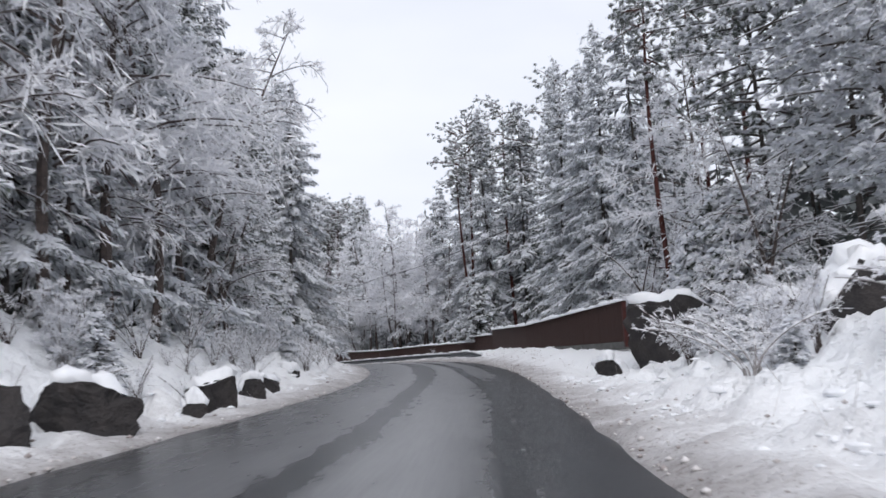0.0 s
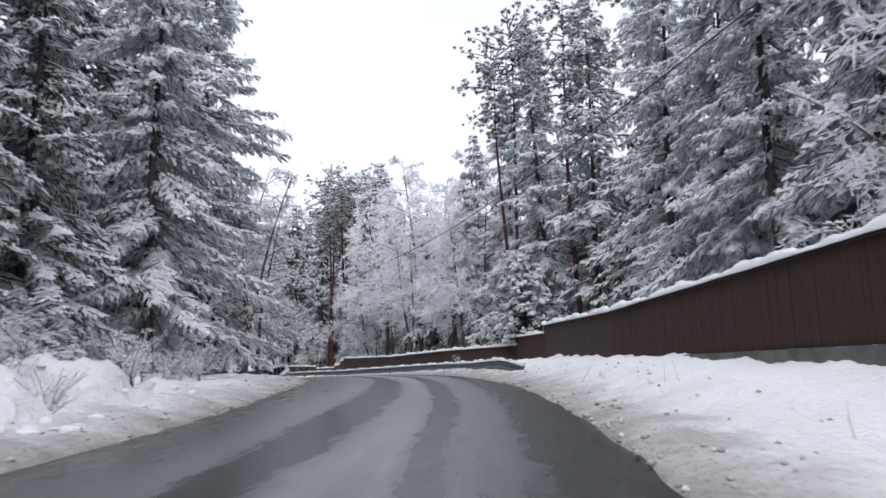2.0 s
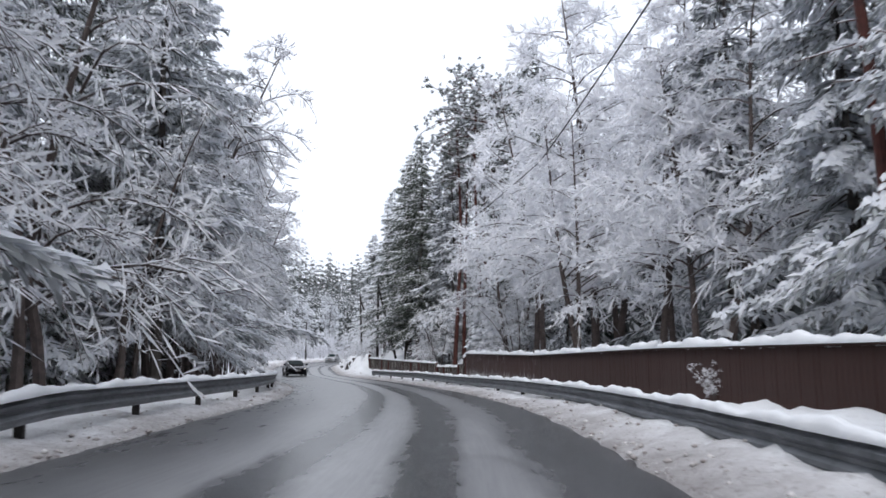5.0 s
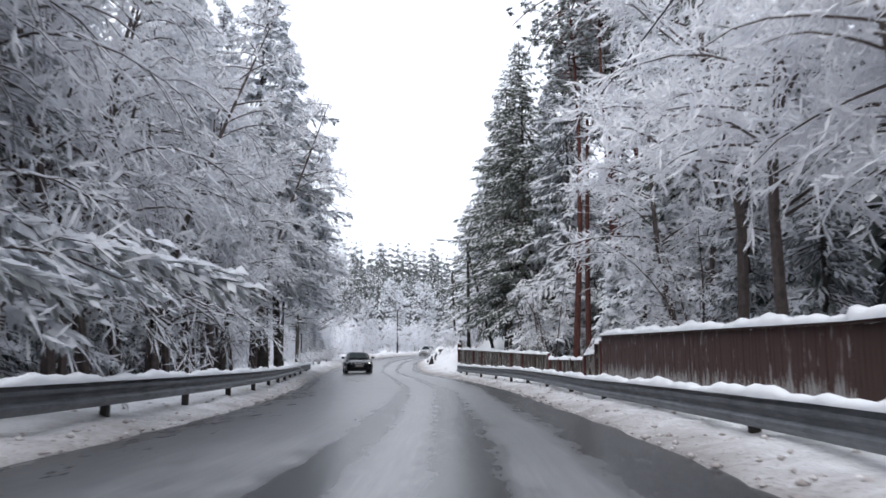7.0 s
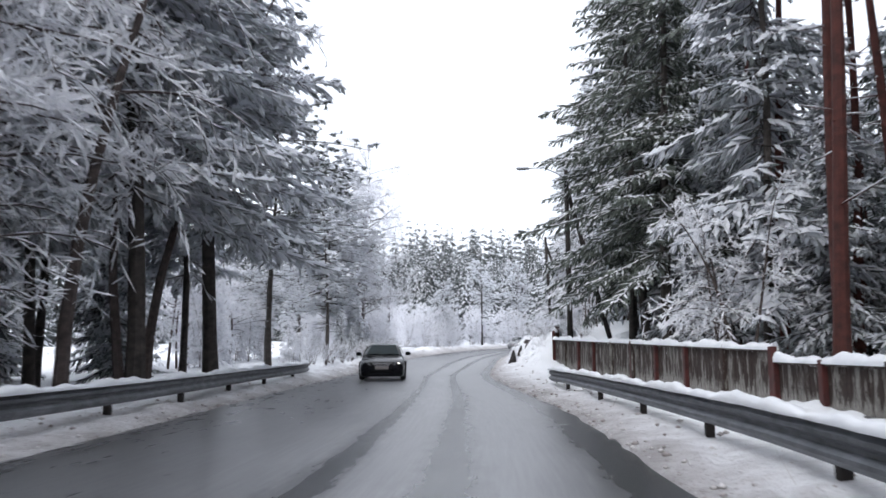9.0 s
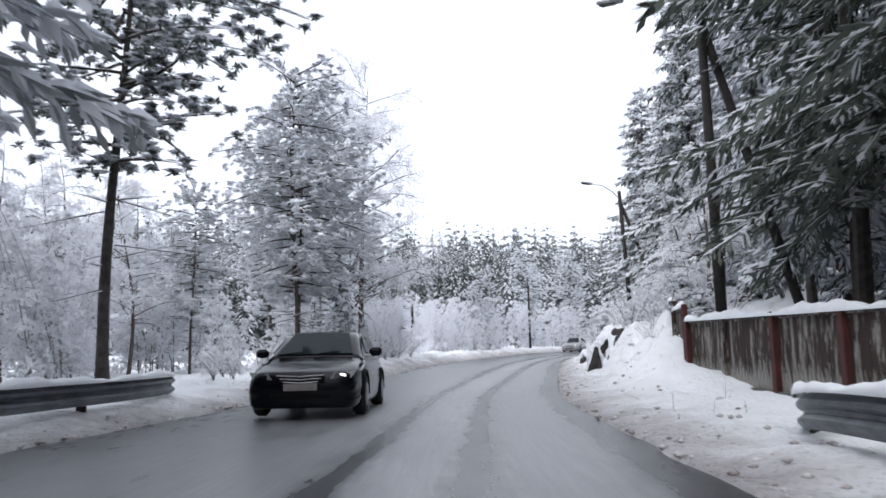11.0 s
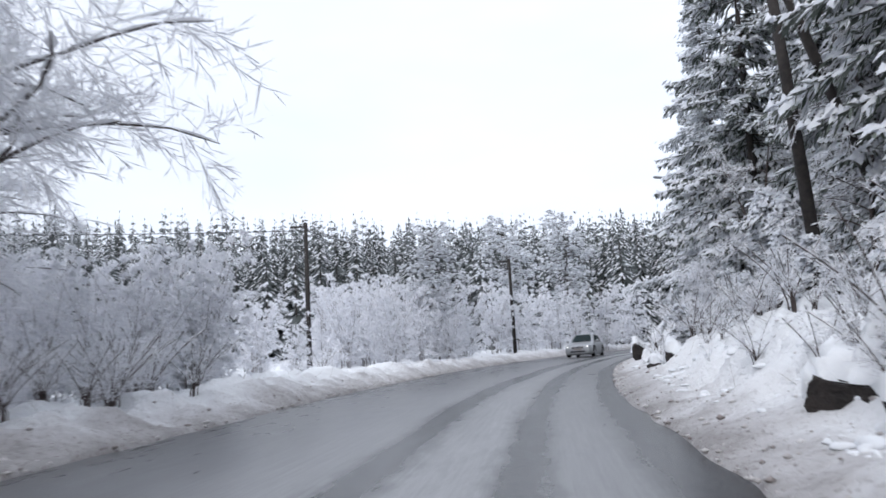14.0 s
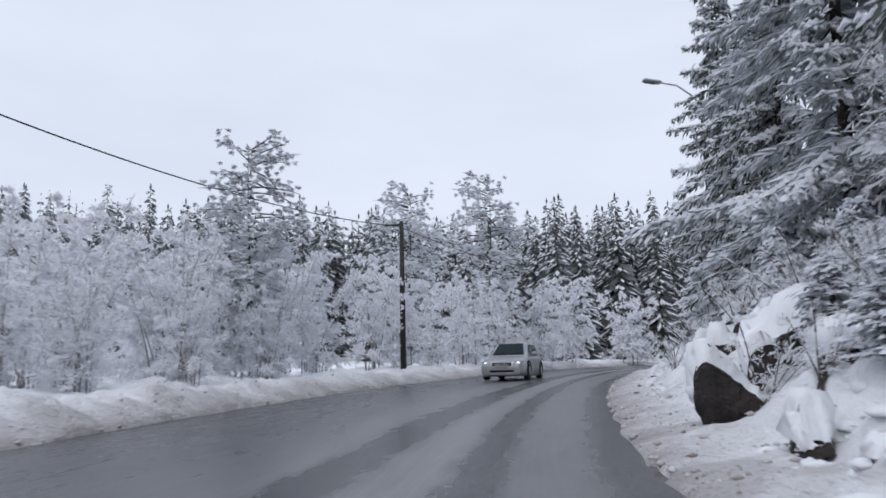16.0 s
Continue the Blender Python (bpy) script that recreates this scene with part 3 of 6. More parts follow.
# ---- trees ----
def trunk_mesh(name, H, r0, mat, rng, wood, lean=0.0, sides=9, top=0.02):
    """The trunk with its boughs."""
    bm = bmesh.new()
    n = 12
    ph = rng.uniform(0, 6.28)
    pts, rad = [], []
    for i in range(n + 1):
        f = i / n
        pts.append((lean * H * f * f + 0.010 * H * math.sin(5 * f + ph), 0.010 * H * math.sin(4 * f + 1.3 * ph), -0.4 + (H + 0.4) * f))
        rad.append(max(top, r0 * (1 - f) ** 0.8 * (1.25 if i == 0 else 1.0)))
    tube(bm, pts, rad, sides)
    wood.join(bm)
    return wood.mesh(name, mat)


def spruce(H, R, seed, spacing=0.52, step=0.15, droop=0.45, snow=0.85, bare=0.05, heavy=1.0, mat=None, size=1.0, clump=1.0):
    """A spruce whose drooping boughs carry snow: trunk, needles, snow."""
    rng = np.random.default_rng(seed)
    need, sno, wood = Geo(), Geo(), Geo()
    z = bare * H
    lob = rng.uniform(0, 6.283, 3)
    while z < H * 0.985:
        f = z / H
        for k in range(int(rng.integers(5, 7)) if f < 0.9 else 4):
            a = rng.uniform(0, 6.283)
            L = R * (1 - f) ** 0.72 * rng.uniform(0.55, 1.15) * (0.8 + 0.2 * min(1, f / 0.12)) * (1 + 0.18 * math.sin(2 * a + lob[0] + 5 * f) + 0.12 * math.sin(14 * f + lob[1])) + 0.14
            zb = z + rng.uniform(-0.5, 0.5) * spacing
            d0 = np.array([math.cos(a), math.sin(a), 0.0])
            side = np.array([-d0[1], d0[0], 0.0])
            dr = droop * (1.15 - 0.9 * f) * rng.uniform(0.5, 1.5)
            m = max(3, int(L / step))
            s = np.clip((np.arange(m) + rng.uniform(0.2, 0.9, m)) / m, 0.08, 1)

            def at(q):
                return d0 * (L * q * (1 - 0.12 * dr))[:, None] + UP * (zb - dr * L * q ** 1.35 + 0.22 * dr * L * q ** 3 + (0.25 * L * q if f > 0.86 else 0))[:, None]

            q = np.linspace(0, 1, 4)
            pb = at(q)
            sticks(wood, pb[:-1], pb[1:], 0.022 * (1 - q[:-1]) + 0.008, 0.022 * (1 - q[1:]) + 0.006)
            c = at(s)
            for sg in (-1, 1):
                ln = np.minimum((0.42 * L * (1 - s) ** 0.7 + 0.16) * rng.uniform(0.6, 1.2, m), 0.62) * size
                dirs = d0 * rng.uniform(0.4, 1.0, m)[:, None] + side * (sg * rng.uniform(0.4, 0.95, m))[:, None] - UP * rng.uniform(0.1, 0.85, m)[:, None] * (0.5 + dr)
                e = c + unit(dirs) * ln[:, None]
                w = rng.uniform(0.06, 0.11, m) * size
                slips(need, c, e, w, rng)
                h0 = c * 0.45 + e * 0.55
                h1 = h0 + unit(d0 * 0.4 + side * (0.35 * sg) - UP * rng.uniform(0.4, 1.2, m)[:, None]) * (ln * rng.uniform(0.4, 0.7, m))[:, None]
                slips(need, h0, h1, w, rng)
                on = rng.uniform(0, 1, m) < snow
                lift = UP * 0.02
                e2 = c + (e - c) * rng.uniform(0.75, 1.08, m)[:, None]
                ridges(sno, c[on] + lift, e2[on] + lift, (w * rng.uniform(0.8, 1.5, m) * heavy)[on], (rng.uniform(0.02, 0.065, m) * heavy * size)[on])
                on2 = rng.uniform(0, 1, m) < snow * 0.55
                slips(sno, h0[on2] + lift, h1[on2] + lift, (w * 0.8 * heavy)[on2], rng)
            # snow lying along the bough itself
            j = np.linspace(0.25, 1.03, max(4, int(L / 0.17)))
            pj = at(j) + UP * 0.03
            wj = np.full(len(j) - 1, 0.115) * rng.uniform(0.4, 1.6, len(j) - 1) * heavy * snow ** 0.5
            aside = side * rng.normal(0, 0.035, (len(j) - 1, 1))
            ridges(sno, pj[:-1] + aside, pj[1:] + (pj[1:] - pj[:-1]) * 0.45 + aside, wj, wj * 0.55)
            # hanging clumps at the ends of the boughs
            if rng.uniform() < 0.75 * snow:
                nc = 11
                tip = np.repeat(at(np.array([rng.uniform(0.6, 0.95)])), nc, 0) + rng.normal(0, 0.15, (nc, 3)) + UP * 0.03
                fall = unit(d0 * 0.75 + side * rng.uniform(-0.6, 0.6, nc)[:, None] - UP * rng.uniform(0.25, 0.9, nc)[:, None])
                ridges(sno, tip - fall * 0.10, tip + fall * (clump * rng.uniform(0.10, 0.22, nc))[:, None], rng.uniform(0.06, 0.12, nc) * heavy ** 0.5 * clump, rng.uniform(0.04, 0.08, nc) * clump)
        z += spacing * rng.uniform(0.8, 1.2) * (1.0 if f < 0.8 else 0.7)
    return [("trunk", trunk_mesh("trunk", H, 0.0075 * H + 0.02, M_BARK, rng, wood)),
            ("foliage", need.mesh("foliage", mat or M_NEEDLE)), ("snow_load", sno.mesh("snow_load", M_TREESNOW, True))]


def pine(H, seed, crown=0.42, R=2.6, snow=0.6, bark=None, stubs=14, mat=None):
    """A tall bare-stemmed pine with a ragged crown."""
    rng = np.random.default_rng(seed)
    need, sno, wood = Geo(), Geo(), Geo()
    n = int(42 * crown / 0.42)
    for i in range(n):
        f = 1 - crown + crown * (i + rng.uniform(0, 1)) / n
        L = R * (0.35 + 1.0 * math.sin(math.pi * min(1, (1.04 - f) / crown * 0.85 + 0.08))) * rng.uniform(0.5, 1.1)
        a = rng.uniform(0, 6.283)
        d0 = np.array([math.cos(a), math.sin(a), 0.0])
        side = np.array([-d0[1], d0[0], 0])
        up = rng.uniform(-0.25, 0.35) + 0.5 * max(0, f - 0.85) / 0.15
        q = np.linspace(0, 1, 5)
        pb = d0 * (L * q)[:, None] + UP * (f * H + up * L * q - 0.18 * L * q * q)[:, None] + side * (0.12 * L * np.sin(3 * q) * rng.uniform(-1, 1))[:, None]
        sticks(wood, pb[:-1], pb[1:], 0.045 * (1 - q[:-1]) + 0.012, 0.045 * (1 - q[1:]) + 0.01)
        for c0 in range(int(3 + 4 * L)):
            t = rng.uniform(0.3, 1.0)
            j = min(3, int(t * 4))
            c = pb[j] + (pb[j + 1] - pb[j]) * (t * 4 - j) + rng.normal(0, 0.16, 3) * (0.5 + 0.5 * L)
            m = 20
            dirs = unit(rng.normal(0, 1, (m, 3)) + np.array([0, 0, 0.25]) + d0 * 0.5)
            p0 = np.repeat(c[None], m, 0)
            slips(need, p0, p0 + dirs * rng.uniform(0.10, 0.24, m)[:, None], np.full(m, 0.05), rng)
            if rng.uniform() < snow:
                k = 9
                dd = unit(rng.normal(0, 1, (k, 3)) * np.array([1, 1, 0.2]))
                p = np.repeat(c[None], k, 0) + UP * 0.07
                ridges(sno, p - dd * 0.16, p + dd * rng.uniform(0.14, 0.3, k)[:, None], rng.uniform(0.14, 0.26, k), rng.uniform(0.06, 0.12, k))
        ridges(sno, pb[:-1] + UP * 0.04, pb[1:] + UP * 0.04, np.full(4, 0.09), np.full(4, 0.05))
    for i in range(stubs):
        f = rng.uniform(0.15, 1 - crown)
        a = rng.uniform(0, 6.283)
        d0 = np.array([[math.cos(a), math.sin(a), rng.uniform(-0.4, 0.2)]])
        p = np.array([[0, 0, f * H]])
        e = p + d0 * rng.uniform(0.5, 1.8)
        sticks(wood, p, e, [0.02], [0.006])
        ridges(sno, p + UP * 0.02, e + UP * 0.02, [0.05], [0.03])
    return [("trunk", trunk_mesh("trunk", H, 0.0068 * H + 0.02, bark or M_PINEBARK, rng, wood)),
            ("foliage", need.mesh("foliage", mat or M_PINENEEDLE)), ("snow_load", sno.mesh("snow_load", M_TREESNOW, True))]


def leafless(H, seed, stems=1, spread=0.35, limbs=16, twigs=7, fine=6, first=0.18, fuzz=0.05, droop=0.5, thick=1.0, arch=0.0, curl=1.0, limb_len=0.42, bark=None, taper=0.75):
    """A leafless tree or shrub under hoar frost and snow: stems, limbs, frosted twigs."""
    rng = np.random.default_rng(seed)
    wood, frost = Geo(), Geo()
    bm = bmesh.new()
    for st in range(stems):
        a = rng.uniform(0, 6.283)
        ln = H * rng.uniform(0.75, 1.0) if stems > 1 else H
        off = np.array([rng.normal(0, 0.05 * H), rng.normal(0, 0.05 * H), 0]) if stems > 1 else np.zeros(3)
        tilt = spread * rng.uniform(0.3, 1.0) if stems > 1 else spread * 0.25
        d = np.array([math.cos(a), math.sin(a), 0])
        q = np.linspace(0, 1, 9)
        bend = rng.uniform(-0.03, 0.03, 2)
        sp = off + d * (tilt * ln * q ** 1.5)[:, None] + UP * (ln * (q - arch * q ** 3))[:, None] + np.stack([bend[0] * ln * np.sin(5 * q), bend[1] * ln * np.sin(4 * q), 0 * q], 1)
        sp[0, 2] -= 0.3
        r0 = (0.011 * ln + 0.012) * thick
        tube(bm, [tuple(p) for p in sp], [max(0.008, r0 * (1 - 0.93 * x)) for x in q], 6)
        if stems > 1 or arch:
            ridges(frost, sp[3:-1] + UP * r0 * 0.7, sp[4:] + UP * r0 * 0.5, np.full(5, 0.05), np.full(5, 0.04))
        nl = max(4, int(limbs / stems ** 0.5))
        for i in range(nl):
            t = first + (1 - first) * (i + rng.uniform(0, 1)) / nl
            j = min(7, int(t * 8))
            b = sp[j] + (sp[j + 1] - sp[j]) * (t * 8 - j)
            aa = rng.uniform(0, 6.283)
            dl = unit(np.array([math.cos(aa), math.sin(aa), rng.uniform(0.25, 0.95)]))
            L = ln * limb_len * (1.05 - taper * (t - first) / (1 - first)) * rng.uniform(0.55, 1.1)
            qq = np.linspace(0, 1, 6)
            sd = unit(np.cross(dl, UP))
            pl = b + dl * (L * qq)[:, None] - UP * (droop * L * 0.55 * qq ** 2.2)[:, None] + sd * (0.10 * L * curl * np.sin(4 * qq + aa))[:, None]
            rl = r0 * 0.42 * (1 - 0.7 * t)
            sticks(wood, pl[:-1], pl[1:], rl * (1 - 0.8 * qq[:-1]), rl * (1 - 0.8 * qq[1:]))
            ridges(frost, pl[:-1] + UP * rl * 0.6, pl[1:] + UP * rl * 0.5, np.full(5, rl * 1.9 + 0.045 * thick), np.full(5, 0.035 * thick))
            for k in range(twigs):
                u = rng.uniform(0.2, 1.0)
                j2 = min(4, int(u * 5))
                c = pl[j2] + (pl[j2 + 1] - pl[j2]) * (u * 5 - j2)
                dt = unit(dl * 0.9 + rng.normal(0, 0.55, 3) + UP * rng.uniform(-0.2, 0.35))
                T = L * 0.42 * (1.2 - 0.6 * u) * rng.uniform(0.6, 1.2)
                q3 = np.linspace(0, 1, 4)
                pt = c + dt * (T * q3)[:, None] - UP * (droop * T * 0.8 * q3 ** 2)[:, None]
                if thick >= 1:
                    sticks(wood, pt[:-1] - UP * 0.012, pt[1:] - UP * 0.008, np.full(3, 0.009), np.full(3, 0.006))
                ridges(frost, pt[:-1], pt[1:], rng.uniform(0.6, 1.2, 3) * fuzz, np.full(3, fuzz * 0.6))
                m = fine
                v = rng.uniform(0.1, 1.0, m)
                jj = np.minimum(2, (v * 3).astype(int))
                cc = pt[jj] + (pt[jj + 1] - pt[jj]) * (v * 3 - jj)[:, None]
                df = unit(dt + rng.normal(0, 0.6, (m, 3)) - UP * (0.25 * droop))
                F = np.clip(T * 0.55, 0.15, 0.7) * rng.uniform(0.5, 1.2, m)
                ee = cc + df * F[:, None] - UP * (0.25 * droop * F)[:, None]
                slips(frost, cc, ee, rng.uniform(0.6, 1.2, m) * fuzz, rng)
                # short spurs off the fine twigs
                mid = cc * 0.5 + ee * 0.5
                d5 = unit(df + rng.normal(0, 0.8, (m, 3)))
                slips(frost, mid, mid + d5 * (F * 0.55)[:, None], rng.uniform(0.6, 1.1, m) * fuzz * 0.85, rng)
    wood.join(bm)
    return [("trunk", wood.mesh("trunk", bark or M_TWIG)), ("frost", frost.mesh("frost", M_FROST, True))]


def laden_bush(H, R, seed, n=150, low=0.34, big=1.0):
    """A young spruce whose boughs end in fat lumps of snow."""
    rng = np.random.default_rng(seed)
    need, sno, wood = Geo(), Geo(), Geo()
    bm = bmesh.new()
    bmesh.ops.create_icosphere(bm, subdivisions=2, radius=1.0)
    bm.verts.index_update()
    ball = np.array([v.co[:] for v in bm.verts])
    faces = [tuple(v.index for v in f.verts) for f in bm.faces]
    bm.free()
    for i in range(n):
        f = low + (0.98 - low) * (i + rng.uniform(0, 1)) / n
        a = rng.uniform(0, 6.283)
        L = R * (1.02 - f) ** 0.6 * 1.25 * rng.uniform(0.55, 1.0)
        d0 = np.array([math.cos(a), math.sin(a), 0.0])
        b = np.array([0, 0, f * H])
        tip = b + d0 * L + UP * (0.15 * L - 0.22 * L * rng.uniform(0, 1))
        sticks(wood, b[None], tip[None], [0.018], [0.008])
        m = 26
        q = rng.uniform(0.25, 1.0, m)[:, None]
        c = b + (tip - b) * q
        slips(need, c, c + unit(d0 + rng.normal(0, 0.8, (m, 3)) - UP * 0.5) * rng.uniform(0.12, 0.32, m)[:, None], rng.uniform(0.05, 0.09, m), rng)
        k = int(rng.integers(9, 15))
        q = np.linspace(0.45, 1.05, k)[:, None]
        p = b + (tip - b) * q + rng.normal(0, 0.075, (k, 3)) + UP * 0.05
        r = (0.04 + 0.085 * rng.uniform(0, 1, k) ** 1.7) * big
        ph = rng.uniform(0, 6.28, (k, 1, 3))
        dent = 1 + 0.22 * np.sin(2.9 * ball[None] + ph).sum(-1, keepdims=True) + 0.13 * np.sin(6.1 * ball[None, :, ::-1] + ph).sum(-1, keepdims=True)
        V = ball[None] * dent * r[:, None, None] * rng.uniform([0.8, 0.8, 0.5], [1.9, 1.9, 0.85], (k, 1, 3))
        V[:, :, 2] -= 0.6 * np.abs((V[:, :, :2] * d0[:2]).sum(-1))
        sno.add(V + p[:, None], faces)
    return [("trunk", trunk_mesh("trunk", H, 0.05, M_BARK, rng, wood)), ("foliage", need.mesh("foliage", M_NEEDLE)), ("snow_load", sno.mesh("snow_load", M_TREESNOW, True))]


KINDS = {
    "spruce_a": ("spruce_tree", "tall dark green spruce with snow on its drooping boughs", "tree", 20, lambda: spruce(20, 4.2, 11, heavy=1.8, snow=0.95, bare=0.06, clump=1.25)),
    "spruce_b": ("spruce_tree", "tall dark green spruce with snow on its drooping boughs", "tree", 20, lambda: spruce(20, 3.8, 12, droop=0.55, snow=0.95, heavy=1.4, mat=M_HOAR, bare=0.14)),
    "spruce_c": ("spruce_tree", "broad spruce hung with thick snow beside the road", "tree", 20, lambda: spruce(20, 4.4, 13, droop=0.6, snow=1.0, heavy=1.7, clump=1.25, mat=M_HOAR, bare=0.12)),
    "spruce_far": ("spruce_tree", "snowy spruce standing back in the forest", "tree", 20, lambda: spruce(20, 4.0, 14, spacing=0.8, step=0.30, snow=0.95, heavy=1.5, mat=M_RIME, bare=0.14, size=1.6)),
    "spruce_bare": ("spruce_tree", "spruce with a bare dark lower trunk and snowy boughs above", "tree", 20, lambda: spruce(20, 4.3, 15, bare=0.25, droop=0.42, snow=1.0, heavy=1.9, mat=M_HOAR, spacing=0.6, step=0.18, size=1.15)),
    "spruce_dark": ("spruce_tree", "dark green spruce with a bare lower trunk and little snow", "tree", 20, lambda: spruce(20, 4.3, 25, bare=0.20, droop=0.5, snow=0.42, heavy=0.85, spacing=0.5, step=0.14, size=0.95)),
    "shade_spruce": ("spruce_tree", "young dark spruce growing in the shade of taller trees", "tree", 9, lambda: spruce(9, 2.1, 45, spacing=0.42, step=0.2, droop=0.5, snow=0.6, heavy=1.1, mat=M_RIME, size=1.1)),
    "young_spruce": ("young_spruce", "young spruce almost buried in clumps of fresh snow", "tree", 4.5, lambda: spruce(4.5, 1.35, 16, spacing=0.26, step=0.13, droop=0.4, snow=1.0, heavy=1.9, mat=M_RIME, clump=1.35)),
    "snowy_bush": ("young_spruce", "broad young spruce bowed under lumps of snow above the fence", "tree", 4.5, lambda: laden_bush(4.5, 2.0, 19, 190, 0.20, 0.85)),
    "twigs": ("roadside_brush", "tangle of arching canes sticking out of the snow", "shrub", 1.4, lambda: leafless(1.4, 39, stems=9, spread=1.3, limbs=8, twigs=3, fine=2, fuzz=0.018, droop=0.5, first=0.3, thick=0.7, arch=0.25, curl=1.8, limb_len=0.35, bark=M_PALETWIG)),
    "pine_red": ("pine_tree", "tall pine with a bare reddish trunk and snowy crown", "tree", 22, lambda: pine(22, 21, 0.40)),
    "pine_red_b": ("pine_tree", "tall pine with a bare reddish trunk and snowy crown", "tree", 22, lambda: pine(22, 22, 0.33, 2.2)),
    "pine_dark": ("pine_tree", "pine with a dark trunk and snow dusted needle clumps", "tree", 16, lambda: pine(16, 23, 0.62, 2.9, 0.75, M_BARK)),
    "pine_snowy": ("pine_tree", "pine with layered boughs thickly dusted with snow", "tree", 14, lambda: pine(14, 24, 0.75, 2.9, 1.0, M_BARK, mat=M_PALENEEDLE)),
    "birch_a": ("birch_tree", "leafless birch white with hoar frost", "tree", 16, lambda: leafless(16, 31, limbs=42, twigs=12, fine=8, fuzz=0.08, thick=0.95, droop=0.6, first=0.24, limb_len=0.34)),
    "birch_b": ("birch_tree", "leafless birch white with hoar frost", "tree", 16, lambda: leafless(16, 32, stems=2, spread=0.22, limbs=44, twigs=12, fine=8, fuzz=0.08, thick=0.95, droop=0.7, first=0.24, limb_len=0.34)),
    "alder": ("frosted_tree", "leafless roadside tree with snow lying on every branch", "tree", 11, lambda: leafless(11, 33, stems=3, spread=0.45, limbs=34, twigs=9, fine=5, fuzz=0.062, droop=0.9, first=0.15, thick=1.0)),
    "arching": ("bent_tree", "leafless bent tree with thick snow along its arching branches", "tree", 7, lambda: leafless(7, 34, stems=6, spread=0.55, limbs=30, twigs=7, fine=4, fuzz=0.065, droop=0.8, thick=0.75, arch=0.2, curl=1.6)),
    "canopy": ("frosted_tree", "leafless tree with a high white crown of snowy branches", "tree", 13, lambda: leafless(13, 42, stems=2, spread=0.3, limbs=38, twigs=9, fine=6, fuzz=0.066, droop=0.9, first=0.38, thick=1.0, limb_len=0.36)),
    "larch": ("larch_tree", "leafless larch with fine frosted level branches", "tree", 15, lambda: leafless(15, 35, limbs=56, twigs=13, fine=13, fuzz=0.03, thick=0.95, droop=0.55, first=0.15, limb_len=0.32, taper=0.42)),
    "shrub_a": ("frosted_shrub", "thicket of thin stems white with hoar frost", "shrub", 5, lambda: leafless(5, 36, stems=12, spread=0.5, limbs=30, twigs=7, fine=7, fuzz=0.07, droop=0.5, first=0.04, limb_len=0.36, thick=0.4, bark=M_PALETWIG)),
    "shrub_b": ("frosted_shrub", "thicket of thin stems white with hoar frost", "shrub", 5, lambda: leafless(5, 37, stems=9, spread=0.6, limbs=33, twigs=8, fine=7, fuzz=0.075, droop=0.7, first=0.04, limb_len=0.4, thick=0.4, bark=M_PALETWIG)),
    "brush": ("roadside_brush", "low tangle of bent snowy twigs", "shrub", 1.6, lambda: leafless(1.6, 38, stems=9, spread=1.0, limbs=16, twigs=3, fine=3, fuzz=0.022, droop=0.5, first=0.2, thick=0.6)),
}
MADE = {}
PLANTED = np.random.default_rng(5)


def plant(kind, x, y, H, turn=None, wide=1.0, lean=(0, 0)):
    name, label, cat, h0, make = KINDS[kind]
    turn = PLANTED.uniform(0, 360) if turn is None else turn
    k = H / h0
    m = pose(x, y, gz(x, y) - 0.03, lean[0], lean[1], turn)
    size = Vector((k * wide, k * wide, k))
    if kind in MADE:
        s0 = MADE[kind].scale
        return copy_thing(MADE[kind], m @ Matrix.Diagonal((size.x / s0.x, size.y / s0.y, size.z / s0.z, 1)))
    ob = new(name)
    ob.empty_display_size = 0.3
    tagged(ob, label, cat, group="roadside " + cat + "s")
    for pn, me in make():
        pc = child(pn, me, ob)
        if pn in ("snow_load", "frost", "foliage"):
            tagged(pc, kind="stuff")
    MADE[kind] = ob
    ob.matrix_basis = m @ Matrix.Diagonal((*size, 1))
    return ob


def grove(kind, rows):
    for row in rows:
        plant(kind, *row)


# right side
grove("spruce_a", [(10.2, 29.5, 21), (10.4, 25.6, 22), (16.5, 43.0, 22), (16.0, 48.5, 22), (16.0, 38.0, 22), (5.6, 95.0, 18, 60, 1.12), (7.2, 86.5, 18), (10.5, 62.0, 20), (8.4, 88.0, 18), (9.2, -21.0, 20), (8.4, 79.5, 18), (7.0, 112.6, 12.8), (6.2, 85.0, 15), (6.7, 107.5, 14), (6.6, 91.0, 15), (7.0, 82.4, 22, 40)])
grove("spruce_b", [(2.9, -34.0, 19), (5.4, -26.5, 20), (8.3, -10.7, 22), (7.8, 71.5, 18), (6.0, 103.0, 16, 210, 1.2)])
grove("spruce_c", [(4.4, -30.5, 18), (9.5, -5.0, 19)])
grove("spruce_far", [(1.5, -38.5, 18), (9.0, 66.0, 18), (9.0, 97.0, 17), (9.5, -15.0, 21), (7.0, 59.5, 19), (9.5, 83.0, 17), (10.5, 118.0, 15), (7.6, 74.0, 19), (8.2, 43.5, 20), (7.3, 63.5, 18),
                     (8.0, 95.5, 16), (9.5, 0.5, 17), (8.6, 52.0, 20)])
grove("snowy_bush", [(3.75, -16.6, 5.2), (5.2, -14.4, 4.2), (-3.2, -48.6, 5.6), (-4.4, -50.6, 5.0), (-2.0, -46.4, 5.0)])
